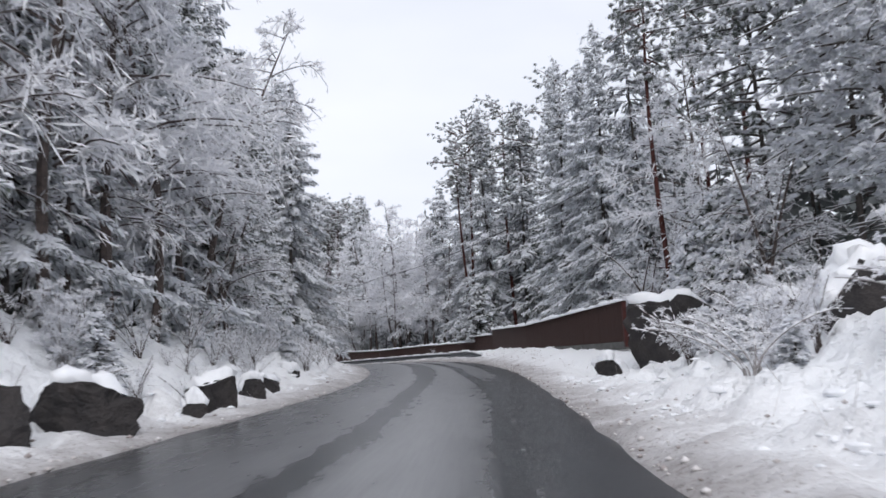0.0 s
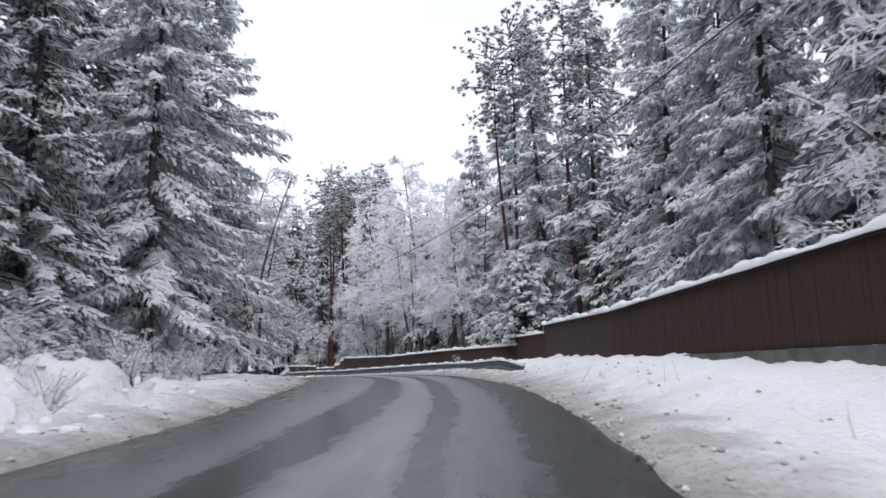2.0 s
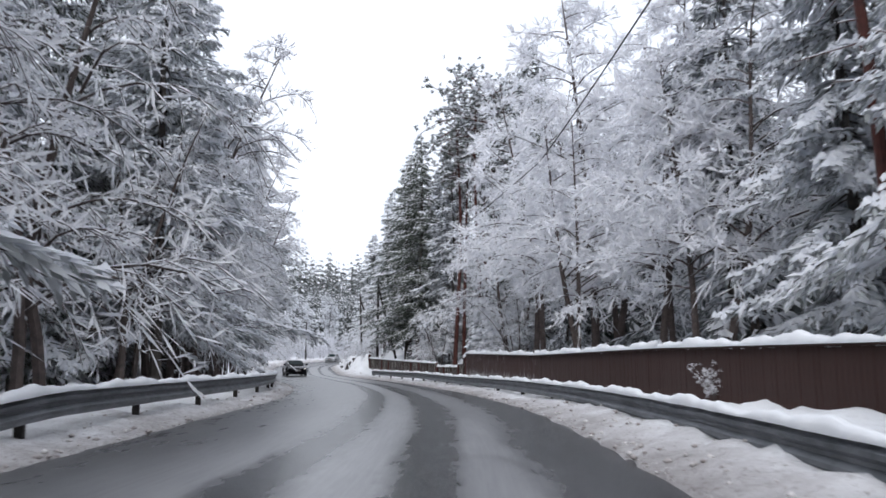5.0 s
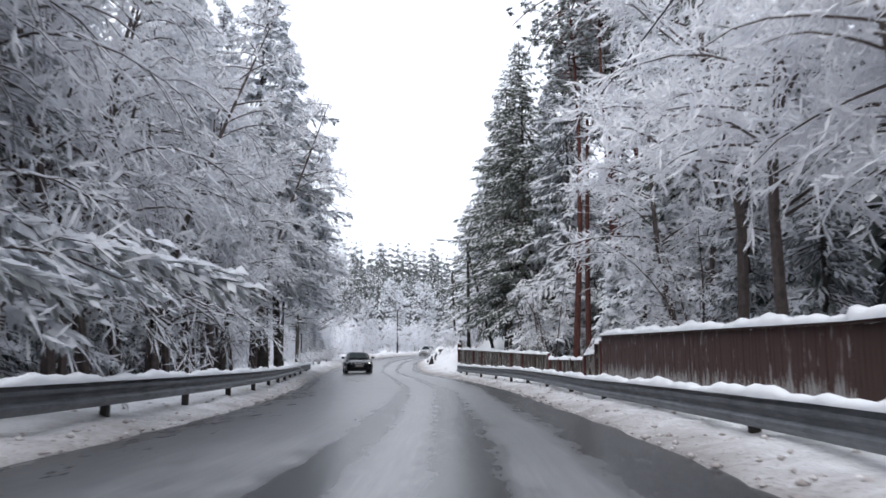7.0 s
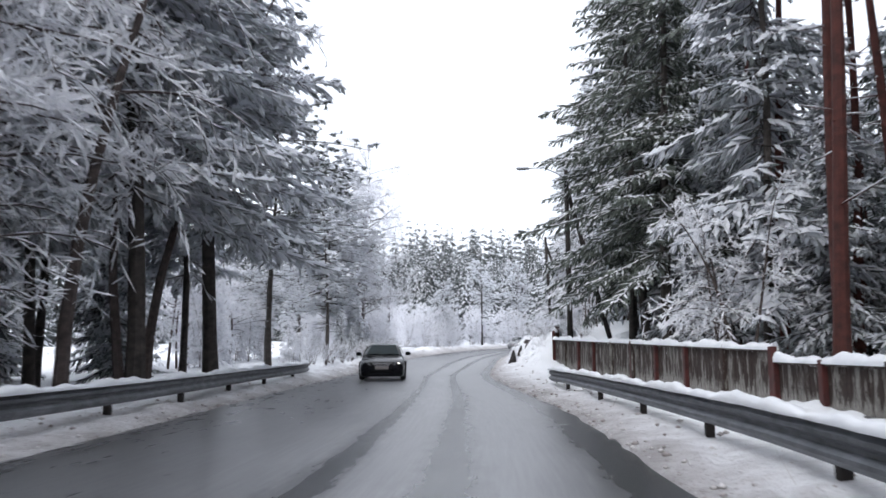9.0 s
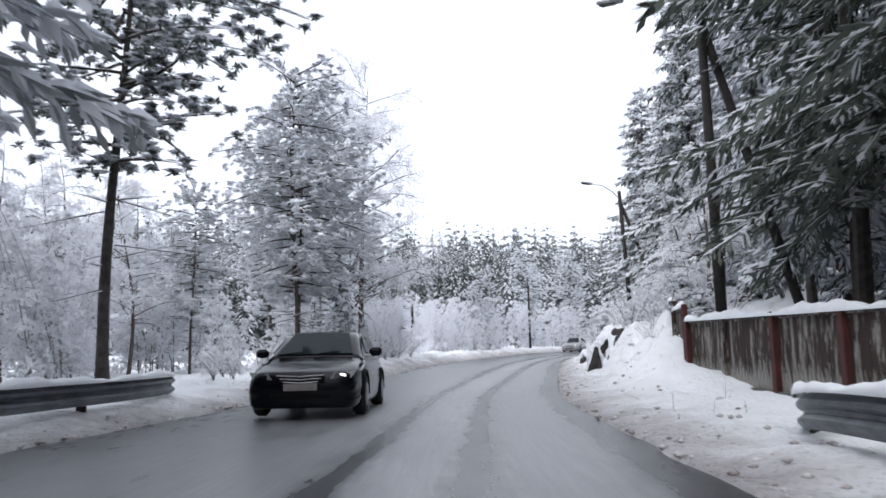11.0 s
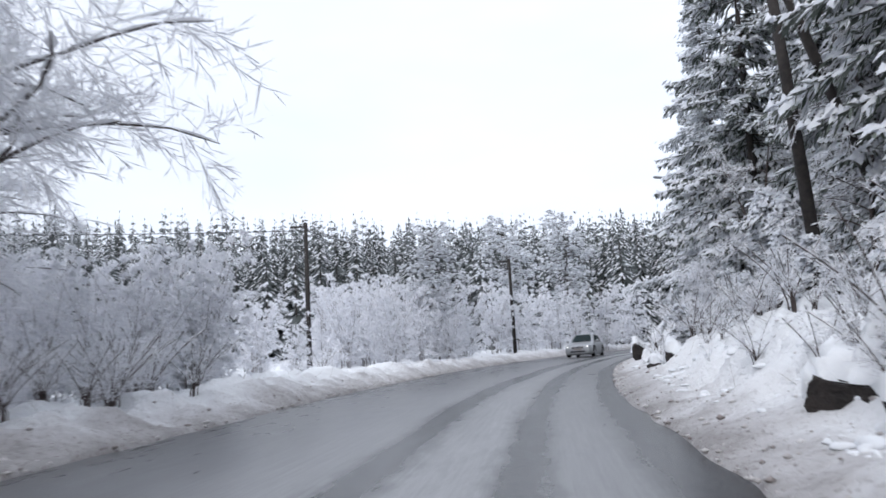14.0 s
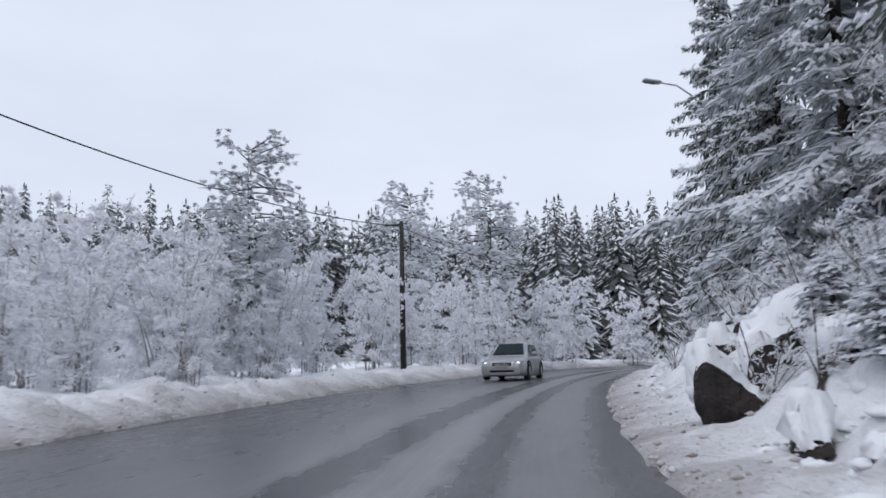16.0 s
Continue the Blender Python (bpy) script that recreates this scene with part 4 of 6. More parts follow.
grove("young_spruce", [(-3.4, -46.6, 3.0), (-4.3, -47.5, 4.0), (-2.6, -45.2, 3.5), (8.1, 31.2, 5.0), (8.2, 27.6, 4.0), (4.6, 94.5, 3.0), (5.2, 98.2, 2.6), (4.2, 88.2, 2.6), (6.2, 102.5, 3.2), (4.6, 91.0, 3.4), (5.4, 105.5, 3.0), (3.2, 90.2, 1.4), (4.0, 96.0, 1.6), (3.0, 99.6, 1.3), (4.4, 103.2, 1.7), (2.6, 87.0, 1.3), (5.6, 108.0, 1.6), (3.2, 84.6, 1.5), (2.6, 70.2, 1.2), (3.0, 75.8, 1.4),
                       (3.8, 79.0, 2.6), (4.8, 82.0, 3.4)])
grove("birch_a", [(8.0, 9.0, 17), (8.3, 19.0, 17), (-0.8, -45.0, 14), (11.5, 3.0, 16), (7.6, 14.5, 15)])
grove("birch_b", [(9.4, 12.0, 18), (7.6, 3.2, 15), (8.6, 23.5, 13), (7.4, -1.5, 14), (7.2, 7.0, 13)])
grove("alder", [(-5.5, -52.0, 8.0), (2.5, -39.5, 9), (5.0, 67.5, 7), (5.0, 75.5, 7), (5.0, 84.0, 7), (4.8, 92.5, 6), (5.4, 97.0, 6.5), (6.4, 101.0, 6)])
grove("arching", [(6.5, 42.0, 6.8, None, 0.8), (-1.5, -42.0, 6), (8.0, 22.0, 6)])
grove("pine_red", [(-2.4, -44.4, 19), (7.2, 35.6, 23), (9.8, 37.5, 22), (11.6, 33.0, 21), (8.6, -14.0, 21), (10.8, 56.0, 20), (11.2, 44.5, 22), (14.0, 36.0, 21)])
grove("pine_red_b", [(-0.5, -47.5, 18), (1.8, -43.0, 19), (10.6, 41.0, 22), (9.3, 31.5, 21), (12.8, 40.2, 23), (8.3, 33.0, 22), (8.6, 39.0, 22), (10.4, 35.2, 21), (12.2, 37.0, 23), (9.0, 44.0, 22), (13.6, 43.0, 22), (11.5, -18.5, 22), (6.9, -8.9, 20), (7.2, -10.0, 21), (12.5, -11.0, 20), (8.4, 58.5, 19), (10.0, 51.0, 21), (11.5, 74.0, 19), (13.0, 48.0, 20)])

# left side
grove("spruce_a", [(-12.4, -3.5, 17), (-12.0, 3.0, 17), (-11.6, 7.5, 17), (-17.5, 26.0, 16), (-18.8, 33.0, 16), (-17.8, 40.0, 17), (-19.4, 46.5, 16), (-16.8, 52.0, 13), (-22.0, 30.0, 17), (-22.5, 37.5, 17), (-29.5, -55.5, 14), (-21.4, -38.6, 16), (-16.2, -24.5, 19), (-13.4, -17.5, 18, 70), (-11.2, 12.5, 20), (-18.4, -35.0, 13), (-16.8, -31.0, 13), (-20.6, -38.8, 13)])
grove("spruce_b", [(-9.0, 9.0, 21, 30, 1.25), (-15.0, -20.5, 20), (-12.0, -10.8, 19, 160), (-11.2, -14.0, 22, 70, 1.2), (-8.6, 4.5, 19, 80, 1.2), (-11.4, 18.0, 18)])
grove("spruce_c", [(-26.8, -49.4, 15), (-23.4, -43.6, 16), (-14.0, -27.5, 16)])
grove("spruce_far", [(-22.5, -38.0, 18), (-12.0, 18.0, 18), (-19.5, -32.0, 19), (-18.5, -27.0, 18), (-13.0, 0.0, 18), (-26.5, -43.0, 16), (-13.0, 11.5, 18), (-14.5, -12.0, 18), (-23.0, -35.0, 18)])
grove("spruce_dark", [(6.1, 47.6, 22, 20, 1.15), (5.6, 51.4, 21, 140, 1.1), (5.7, 55.4, 20, 250, 1.2)])
grove("spruce_bare", [(-10.8, 29.5, 19, 40), (-8.9, 43.0, 21, 110, 1.35), (-8.8, 37.5, 21, 200, 1.3), (-9.6, 24.5, 19, 300), (-10.4, 34.5, 19), (-12.0, 38.5, 18), (-11.0, 45.5, 16), (-14.0, 42.0, 18), (-13.0, 32.0, 18), (-15.0, 36.5, 18), (-13.8, 47.5, 16), (-14.5, 28.0, 19), (-17.5, 33.0, 18), (-18.0, 43.0, 18)])
grove("alder", [(-9.2, 22.0, 11), (-9.1, 26.0, 10), (-9.3, 31.0, 9), (-28.4, -52.5, 11), (-25.4, -47.6, 10), (-8.8, -6.0, 12.5, 20), (-9.8, -11.0, 11, 100), (-9.6, -16.4, 9.5, 150), (-9.0, 3.0, 10), (-8.4, 9.6, 12), (-9.0, 16.8, 12), (-20.6, -41.0, 8)])
grove("birch_a", [(-8.9, 25.5, 14, 120), (-9.0, 30.8, 14, 250), (-8.9, 17.0, 13, 10), (-26.0, -50.6, 15, 60), (-24.6, -48.2, 15, 310), (-23.4, -46.6, 13, 200), (-30.5, -50.0, 14), (-18.0, 62.0, 7.5), (-27.5, -46.0, 14), (-16.5, 64.5, 7.5)])
grove("birch_b", [(-19.5, 66.5, 10), (-21.0, 73.0, 10), (-17.5, 58.0, 8)])
grove("canopy", [(-21.6, -43.0, 13), (-8.6, 6.6, 14.5), (-8.9, 33.2, 14), (-9.0, 38.6, 13.5), (-8.6, 13.0, 13.5), (-8.9, 20.8, 13.5), (-10.2, 18.4, 13.5), (-8.8, 26.5, 13), (-8.8, -61.0, 9)])
grove("shade_spruce", [(-11.2, 5.0, 8), (-10.8, 11.0, 9), (-11.4, 15.5, 8), (-11.0, 21.5, 8), (-12.2, 26.0, 9), (-13.2, 45.0, 8), (-14.8, 31.0, 9), (-15.5, 39.5, 9), (-13.6, 20.0, 9), (-14.0, 9.0, 9),
                       (7.9, 47.0, 9), (7.2, 50.8, 8), (7.4, 54.0, 9), (9.2, 48.8, 9), (9.6, 42.2, 8), (9.8, 33.6, 8), (11.0, 38.6, 9), (10.6, 28.0, 9), (12.0, 46.0, 9), (9.0, 15.5, 8), (9.6, 20.8, 8), (10.8, 9.0, 9), (12.0, 31.0, 9)])
grove("shade_spruce", [(-9.8, 67.5, 1.8), (-10.0, 69.0, 2.2), (-9.7, 70.5, 1.6), (-10.2, 71.8, 2.6), (-9.9, 73.2, 1.8), (-10.2, 74.5, 2.2), (-10.6, 68.2, 2.8), (-10.4, 76.0, 1.8), (-11.2, 70.2, 3.0), (-9.5, 72.4, 1.2), (-9.6, 75.4, 1.3)])
grove("pine_dark", [(-10.4, 53.5, 13, None, 1.35), (-3.2, -50.6, 16)])
grove("pine_snowy", [(-7.0, -57.6, 12), (-4.4, -55.0, 14), (-14.8, 66.0, 7.2), (-12.0, 69.5, 13), (-12.2, 73.6, 12.5), (-8.6, 113.4, 7.8), (0.2, 139.0, 12), (-16.0, 77.0, 11), (-5.5, 145.0, 13), (-12.2, 71.0, 12)])
grove("larch", [(-11.2, 77.8, 15), (-11.2, 75.2, 13.5), (-15.0, 81.0, 11)])
grove("young_spruce", [(-10.8, 72.6, 4.0), (-16.0, -29.0, 3.0)])
grove("shrub_a", [(-11.6, 84.5, 3.4), (-11.4, 87.0, 3.2), (-12.6, 89.0, 3.6), (-12.2, 79.4, 3.2), (-13.4, 91.0, 3.4), (-15.5, 89.0, 4.4), (-14.0, 86.5, 4.0), (-11.2, 82.0, 2.6), (-15.8, 80.5, 4.2), (-14.6, 75.5, 3.6), (-16.8, 70.5, 4.5), (-12.4, 82.0, 3.4), (-16.0, 60.0, 5), (-18.5, 64.0, 6), (-20.0, 57.0, 6), (-11.0, 101.5, 3.6), (-9.6, 104.2, 3.0), (-8.7, 108.0, 3.4), (-7.6, 112.0, 3.4), (-12.8, 99.6, 2.8), (-11.6, 107.5, 5.2), (-10.0, 110.5, 5.4),
                  (-14.5, 111.0, 5.5), (-17.5, 107.5, 4.5), (-5.6, 123.0, 5.0), (-3.3, 129.0, 5.0), (-7.6, 119.0, 5.0), (0.5, 136.0, 5.5), (-19.5, 112.0, 5.5), (-1.0, 142.5, 6), (-13.0, 80.0, 3.4), (-24.0, 67.0, 6)])
grove("shrub_b", [(-11.9, 88.2, 4.4), (-13.0, 90.5, 4.6), (-12.4, 86.6, 4.0), (-14.2, 83.5, 4.2), (-16.0, 86.0, 4.2), (-14.8, 57.5, 5), (-17.0, 67.5, 6), (-22.0, 61.0, 7), (-11.4, 104.5, 4.4), (-9.4, 113.5, 5.4), (-12.0, 115.0, 6.0), (-15.5, 116.0, 6.0),
                  (-8.4, 116.5, 5.2), (-4.6, 126.0, 5.4), (-20.5, 104.5, 4.6), (-22.5, 108.0, 5.0), (3.0, 140.0, 6.0), (-10.5, 126.0, 6.0), (-16.5, 123.0, 6), (6.0, 147.0, 6.5), (12.0, 153.0, 6.5), (-1.5, 133.0, 5.5), (-12.5, 64.5, 3.0)])

# seedlings under snow along the banks
rng_s = np.random.default_rng(61)
for y0, y1, step, side, u0, u1 in ((60, 110, 1.5, 1, 1.9, 4.6), (-65, -55, 1.6, 1, 2.2, 5.5), (-60, -33, 2.2, -1, 2.4, 5.0)):
    for y in np.arange(y0, y1, step):
        yy, u = y + rng_s.uniform(-0.6, 0.6), rng_s.uniform(u0, u1)
        c = float(slant(np.array([yy]))[0])
        xx = float(right_edge(np.array([yy]))[0]) + u / c if side > 0 else float(left_edge(np.array([yy]))[0]) - u / c
        plant("young_spruce", xx, yy, rng_s.uniform(0.6, 1.5), None, rng_s.uniform(1.2, 1.8))
        if rng_s.uniform() < (0.45 if y > 84 or y < 0 else 0.1):
            plant("shrub_a", xx + side * 0.5, yy + 0.7, rng_s.uniform(1.3, 2.4))
        plant("twigs" if y < 0 else "brush", xx + rng_s.uniform(-0.8, 0.8), yy + rng_s.uniform(-0.8, 0.8), rng_s.uniform(0.7, 1.5))


# ---- far forest on the hillside ----
def far_forest():
    rng = np.random.default_rng(77)
    need, sno, wood = Geo(), Geo(), Geo()
    spots = []
    for _ in range(1300):
        a = rng.uniform(-0.55, 1.25)
        r = 76 + 74 * rng.uniform(0, 1) ** 0.7 + 8 * math.sin(5 * a)
        x, y = -5 - r * math.sin(a) * 1.0, 92 + r * math.cos(a)
        if float(right_edge(np.array([min(y, 169.0)]))[0]) + 3 > x > float(left_edge(np.array([min(y, 169.0)]))[0]) - 4 and y < 175:
            continue
        spots.append((x, y, rng.uniform(15.5, 21.5) * (0.98 if a > 0.05 else 0.86)))
    for side, x0, x1, y0, y1, n in ((1, 13, 45, -75, 130, 260), (-1, -60, -17, -70, 50, 200)):
        for _ in range(n):
            y = rng.uniform(y0, y1)
            edge = float(right_edge(np.array([y]))[0]) if side > 0 else float(left_edge(np.array([y]))[0])
            spots.append((edge + side * rng.uniform(12, 40), y, rng.uniform(13, 20)))
    for _ in range(620):
        a = rng.uniform(-0.5, 1.1)
        r = rng.uniform(185, 315)
        spots.append((-5 - r * math.sin(a), 92 + r * math.cos(a), rng.uniform(17, 25)))
    for x, y, H in spots:
        deep = y > 92 and math.hypot(x + 5, y - 92) > 170
        z0 = gz(x, y) - 0.2
        fore = not deep and math.hypot(x + 5, y - 92) < 104
        tiers = 8 if deep else 26 if fore else 15
        R = H * rng.uniform(0.12, 0.17) * (1.25 if deep else 1.0)
        near = y < 140
        f0 = 0.05 if not near else 0.09
        p0l, p1l = [], []
        for i in range(tiers):
            f = f0 + (0.985 - f0) * i / tiers
            for k in range(5 if deep else 9 if fore else 6):
                a = rng.uniform(0, 6.283)
                L = R * (1 - f) ** 0.8 * rng.uniform(0.7, 1.2) + 0.30
                zz = z0 + f * H + rng.uniform(-0.3, 0.3)
                p0l.append((x, y, zz))
                p1l.append((x + L * math.cos(a), y + L * math.sin(a), zz - L * rng.uniform(0.3, 0.75)))
        p0, p1 = np.array(p0l), np.array(p1l)
        w = np.linalg.norm(p1 - p0, axis=1) * rng.uniform(0.35, 0.6, len(p0)) * (0.62 if fore else 1.0)
        slips(need, np.array([[x, y, z0 + 0.95 * H]] * 2), np.array([[x, y, z0 + H]] * 2), np.array([0.30, 0.30]), rng)
        slips(need, p0, p1, w, rng)
        on = rng.uniform(0, 1, len(p0)) < 0.72
        q0 = p0 * 0.65 + p1 * 0.35
        ridges(sno, (q0 + UP * 0.12)[on], (p1 + UP * 0.05)[on], (w * rng.uniform(0.5, 0.95, len(w)))[on], np.full(on.sum(), 0.12))
        sticks(wood, np.array([[x, y, z0]]), np.array([[x, y, z0 + 0.93 * H]]), [0.011 * H], [0.02])
    tagged(new("forest_needles", need.mesh("forest_needles", M_FARNEEDLE)), "distant dark conifers of the wooded hillside", "forest", kind="stuff")
    tagged(new("forest_snow", sno.mesh("forest_snow", M_TREESNOW)), "snow lying on the distant conifers", "snow", kind="stuff")
    tagged(new("forest_trunks", wood.mesh("forest_trunks", M_BARK)), "dark trunks standing deep in the forest", "forest", kind="stuff")


far_forest()


# ---- rocks ----
def crag(x, y, size, turn, seed, mat=None, snow=0.22, mound=0.0, label="dark angular roadside rock under a thick hood of fresh snow", bare=0.45, base=None):
    """A rock whose steep face looks along its own -Y from (x, y); snow hoods all the rest. size: width, depth, height over the ground."""
    rng = np.random.default_rng(seed)
    w, d, h = size[0] / 2, size[1] / 2, size[2]
    off = Vector(rng.uniform(-50, 50, 3).tolist())
    planes = [Vector(unit(rng.normal(0, 1, 3)).tolist()) for _ in range(9)] + [Vector((rng.uniform(-0.3, 0.3), -1, rng.uniform(-0.1, 0.3))).normalized()]
    cuts = list(rng.uniform(0.42, 0.85, 9)) + [0.72]
    bm = bmesh.new()
    bmesh.ops.create_icosphere(bm, subdivisions=4, radius=1.0)
    for v in bm.verts:
        p = v.co.copy()
        r = (abs(p.x) ** 4.5 + abs(p.y) ** 4.5 + abs(p.z) ** 4.5) ** (-1 / 4.5)
        p *= r
        for n, c in zip(planes, cuts):
            k = p.dot(n) - c
            if k > 0:
                p -= n * k * 0.98
        p *= 1 + 0.10 * noise.noise(p * 1.7 + off) + 0.11 * abs(noise.noise(p * 3.1 + off)) + 0.08 * noise.noise(p * 5.5 + off) + 0.05 * noise.noise(p * 11.0 + off)
        v.co = Vector((p.x * w, p.y * d, p.z * h * 0.75 + 0.25 * h))
    bm.normal_update()
    hood = bm.copy()
    hood.normal_update()

    def stony(f):
        c = f.calc_center_median()
        q = Vector((c.x / w, c.y / d, c.z / h))
        j = noise.noise(q * 1.8 + off) * 0.5 + noise.noise(q * 4.0 + off) * 0.2
        return f.normal.z < -0.02 or -f.normal.y - 0.55 * f.normal.z + 0.25 * abs(f.normal.x) > bare + j and c.z < h * 0.95
    bmesh.ops.delete(hood, geom=[f for f in hood.faces if stony(f)], context="FACES")
    # only the largest sheet of snow stays on the stone
    sheets, left = [], set(hood.faces)
    while left:
        sheet, todo = set(), [left.pop()]
        while todo:
            f = todo.pop()
            sheet.add(f)
            for e in f.edges:
                for g in e.link_faces:
                    if g in left:
                        left.remove(g)
                        todo.append(g)
        sheets.append(sheet)
    sheets.sort(key=len)
    bmesh.ops.delete(hood, geom=[f for sheet in sheets[:-1] for f in sheet], context="FACES")
    rim = {v for e in hood.edges if e.is_boundary for v in e.verts}
    lip = {e.other_vert(v) for v in rim for e in v.link_edges} - rim
    for _ in range(5):
        bmesh.ops.smooth_vert(hood, verts=list(rim), factor=0.5, use_axis_x=True, use_axis_y=True, use_axis_z=True)
    hood.normal_update()
    for v in hood.verts:
        k = 0.12 if v in rim else 0.75 if v in lip else 1.0
        up = 1.0 + mound * max(0.0, v.co.z / h) * (0.6 + 0.6 * noise.noise(v.co * 1.1 + off))
        v.co += Vector((v.normal.x * 0.7, v.normal.y * 0.7, 0.35 + 0.65 * max(0.0, v.normal.z) * up)) * (snow * k * (1 + 0.7 * noise.noise(v.co * 2.2 + off) + 0.35 * noise.noise(v.co * 5.0 + off)))
    a = radians(turn)
    cx, cy = x - math.sin(a) * d * 0.75, y + math.cos(a) * d * 0.75
    ob = tagged(new("rock"), label, "rock", group="roadside rocks")
    ob.matrix_basis = pose(cx, cy, gz(x, y) - 0.05 if base is None else base, 0, 0, turn)
    part("stone", bm, mat or M_ROCK, ob)
    if len(hood.verts):
        part("snow_hood", hood, M_SNOW, ob, "thick white hood of snow", True)
    return ob


# left bank: place of the face, width, depth, height, heading of the face, seed
for row in [(-25.35, -57.0, (1.6, 1.5, 0.85), 24, 1), (-27.0, -58.2, (1.8, 1.4, 1.1), 15, 2), (-22.8, -53.1, (1.1, 1.1, 0.8), 14, 3), (-21.6, -50.6, (0.7, 0.8, 0.5), 10, 6), (-20.9, -49.0, (1.0, 0.9, 0.62), 0, 4), (-23.5, -54.6, (0.45, 0.5, 0.26), 12, 5), (-19.3, -45.6, (0.8, 0.8, 0.5), 5, 7), (-17.9, -42.8, (0.6, 0.6, 0.4), -10, 8), (-16.4, -39.8, (0.7, 0.7, 0.42), 8, 9)]:
    crag(*row, None, 0.17, 0.6, bare=0.2, base=float(road_z(np.array([row[1]]))[0]) + 0.05)
# right bank
crag(-8.9, -52.2, (4.6, 3.4, 2.55), -33, 11, None, 0.26, 0.1, bare=0.02, base=-0.85)
crag(-10.15, -49.9, (0.95, 0.9, 0.55), -25, 12, None, 0.24, 1.0, bare=0.2)
crag(-13.7, -61.0, (1.9, 1.5, 1.15), -50, 14, None, 0.28, 0.3)
crag(-10.8, -57.2, (1.8, 1.5, 1.0), -45, 13, None, 0.3, 0.5)
OUTCROP_AND_HOLLOW = "brown rock outcrop half buried in deep snow"
# the stone at 59.7 stands in for a shaded hollow under the snow
for row in [(0.30, 61.0, (0.55, 0.9, 0.85), -4, 21), (0.9, 59.7, (0.6, 0.7, 0.42), -20, 22), (0.35, 65.2, (0.45, 0.7, 0.5), 0, 23), (0.7, 66.1, (0.5, 0.8, 0.7), -14, 27),
            (0.1, 70.1, (0.40, 0.7, 0.5), -10, 24), (0.55, 69.8, (0.6, 0.9, 0.8), -5, 25), (0.4, 73.4, (0.4, 0.6, 0.4), -20, 26),
            (1.0, 86.8, (0.85, 0.9, 0.58), -20, 29), (0.6, 87.8, (0.5, 0.7, 0.42), 0, 30), (0.9, 79.6, (0.8, 1.0, 0.6), -20, 36), (1.0, 83.4, (0.6, 0.9, 0.55), -8, 37),
            (1.15, 94.5, (0.36, 0.5, 0.16), -18, 32), (1.5, 93.8, (0.5, 0.6, 0.2), -10, 34), (2.6, 101.0, (0.9, 1.1, 0.95), -15, 35), (4.6, 109.4, (1.3, 1.6, 0.9), -20, 33)]:
    crag(*row, M_BROWNROCK, 0.17, 1.2, OUTCROP_AND_HOLLOW, 0.14, float(road_z(np.array([row[1]]))[0]) + 0.16)

for row, lift in (((0.47, 74.7, (1.15, 0.9, 0.62), -12, 40), 0.02), ((1.3, 96.9, (0.72, 0.9, 0.6), -6, 31), 0.30)):
    crag(*row, M_BROWNROCK, 0.17, 1.2, OUTCROP_AND_HOLLOW, 0.14, float(road_z(np.array([row[1]]))[0]) + lift)

# ledges almost drowned in snow
for row in [(0.95, 62.6, (1.3, 1.3, 1.45), -10, 41), (0.75, 64.4, (1.0, 1.1, 1.0), 0, 42), (1.1, 67.6, (1.5, 1.4, 1.5), -12, 43), (0.8, 71.6, (1.3, 1.2, 1.2), -6, 44), (1.2, 74.8, (1.2, 1.2, 1.1), -14, 46),
            (1.7, 89.2, (1.4, 1.3, 1.1), -16, 48), (2.2, 97.6, (1.5, 1.4, 1.3), -8, 49), (2.1, 95.2, (1.3, 1.1, 0.9), -12, 50), (3.4, 103.6, (1.4, 1.3, 1.2), -18, 51)]:
    crag(*row, M_BROWNROCK, 0.24, 1.6, OUTCROP_AND_HOLLOW, 0.50, float(road_z(np.array([row[1]]))[0]) + 0.10)


# small dark stones added where only shaded hollows lie between snow lumps
rng_r = np.random.default_rng(52)
for y in np.arange(76.0, 111.0, 2.3):
    u = rng_r.uniform(1.5, 3.2)
    xx = float(right_edge(np.array([y]))[0]) + u
    w = rng_r.uniform(0.35, 0.8)
    crag(xx, y, (w, w * 1.2, w * rng_r.uniform(0.5, 0.8)), rng_r.uniform(-35, 10), int(rng_r.integers(100, 999)), M_BROWNROCK, 0.14, 0.8, OUTCROP_AND_HOLLOW, 0.15, gz(xx, y) - 0.02)


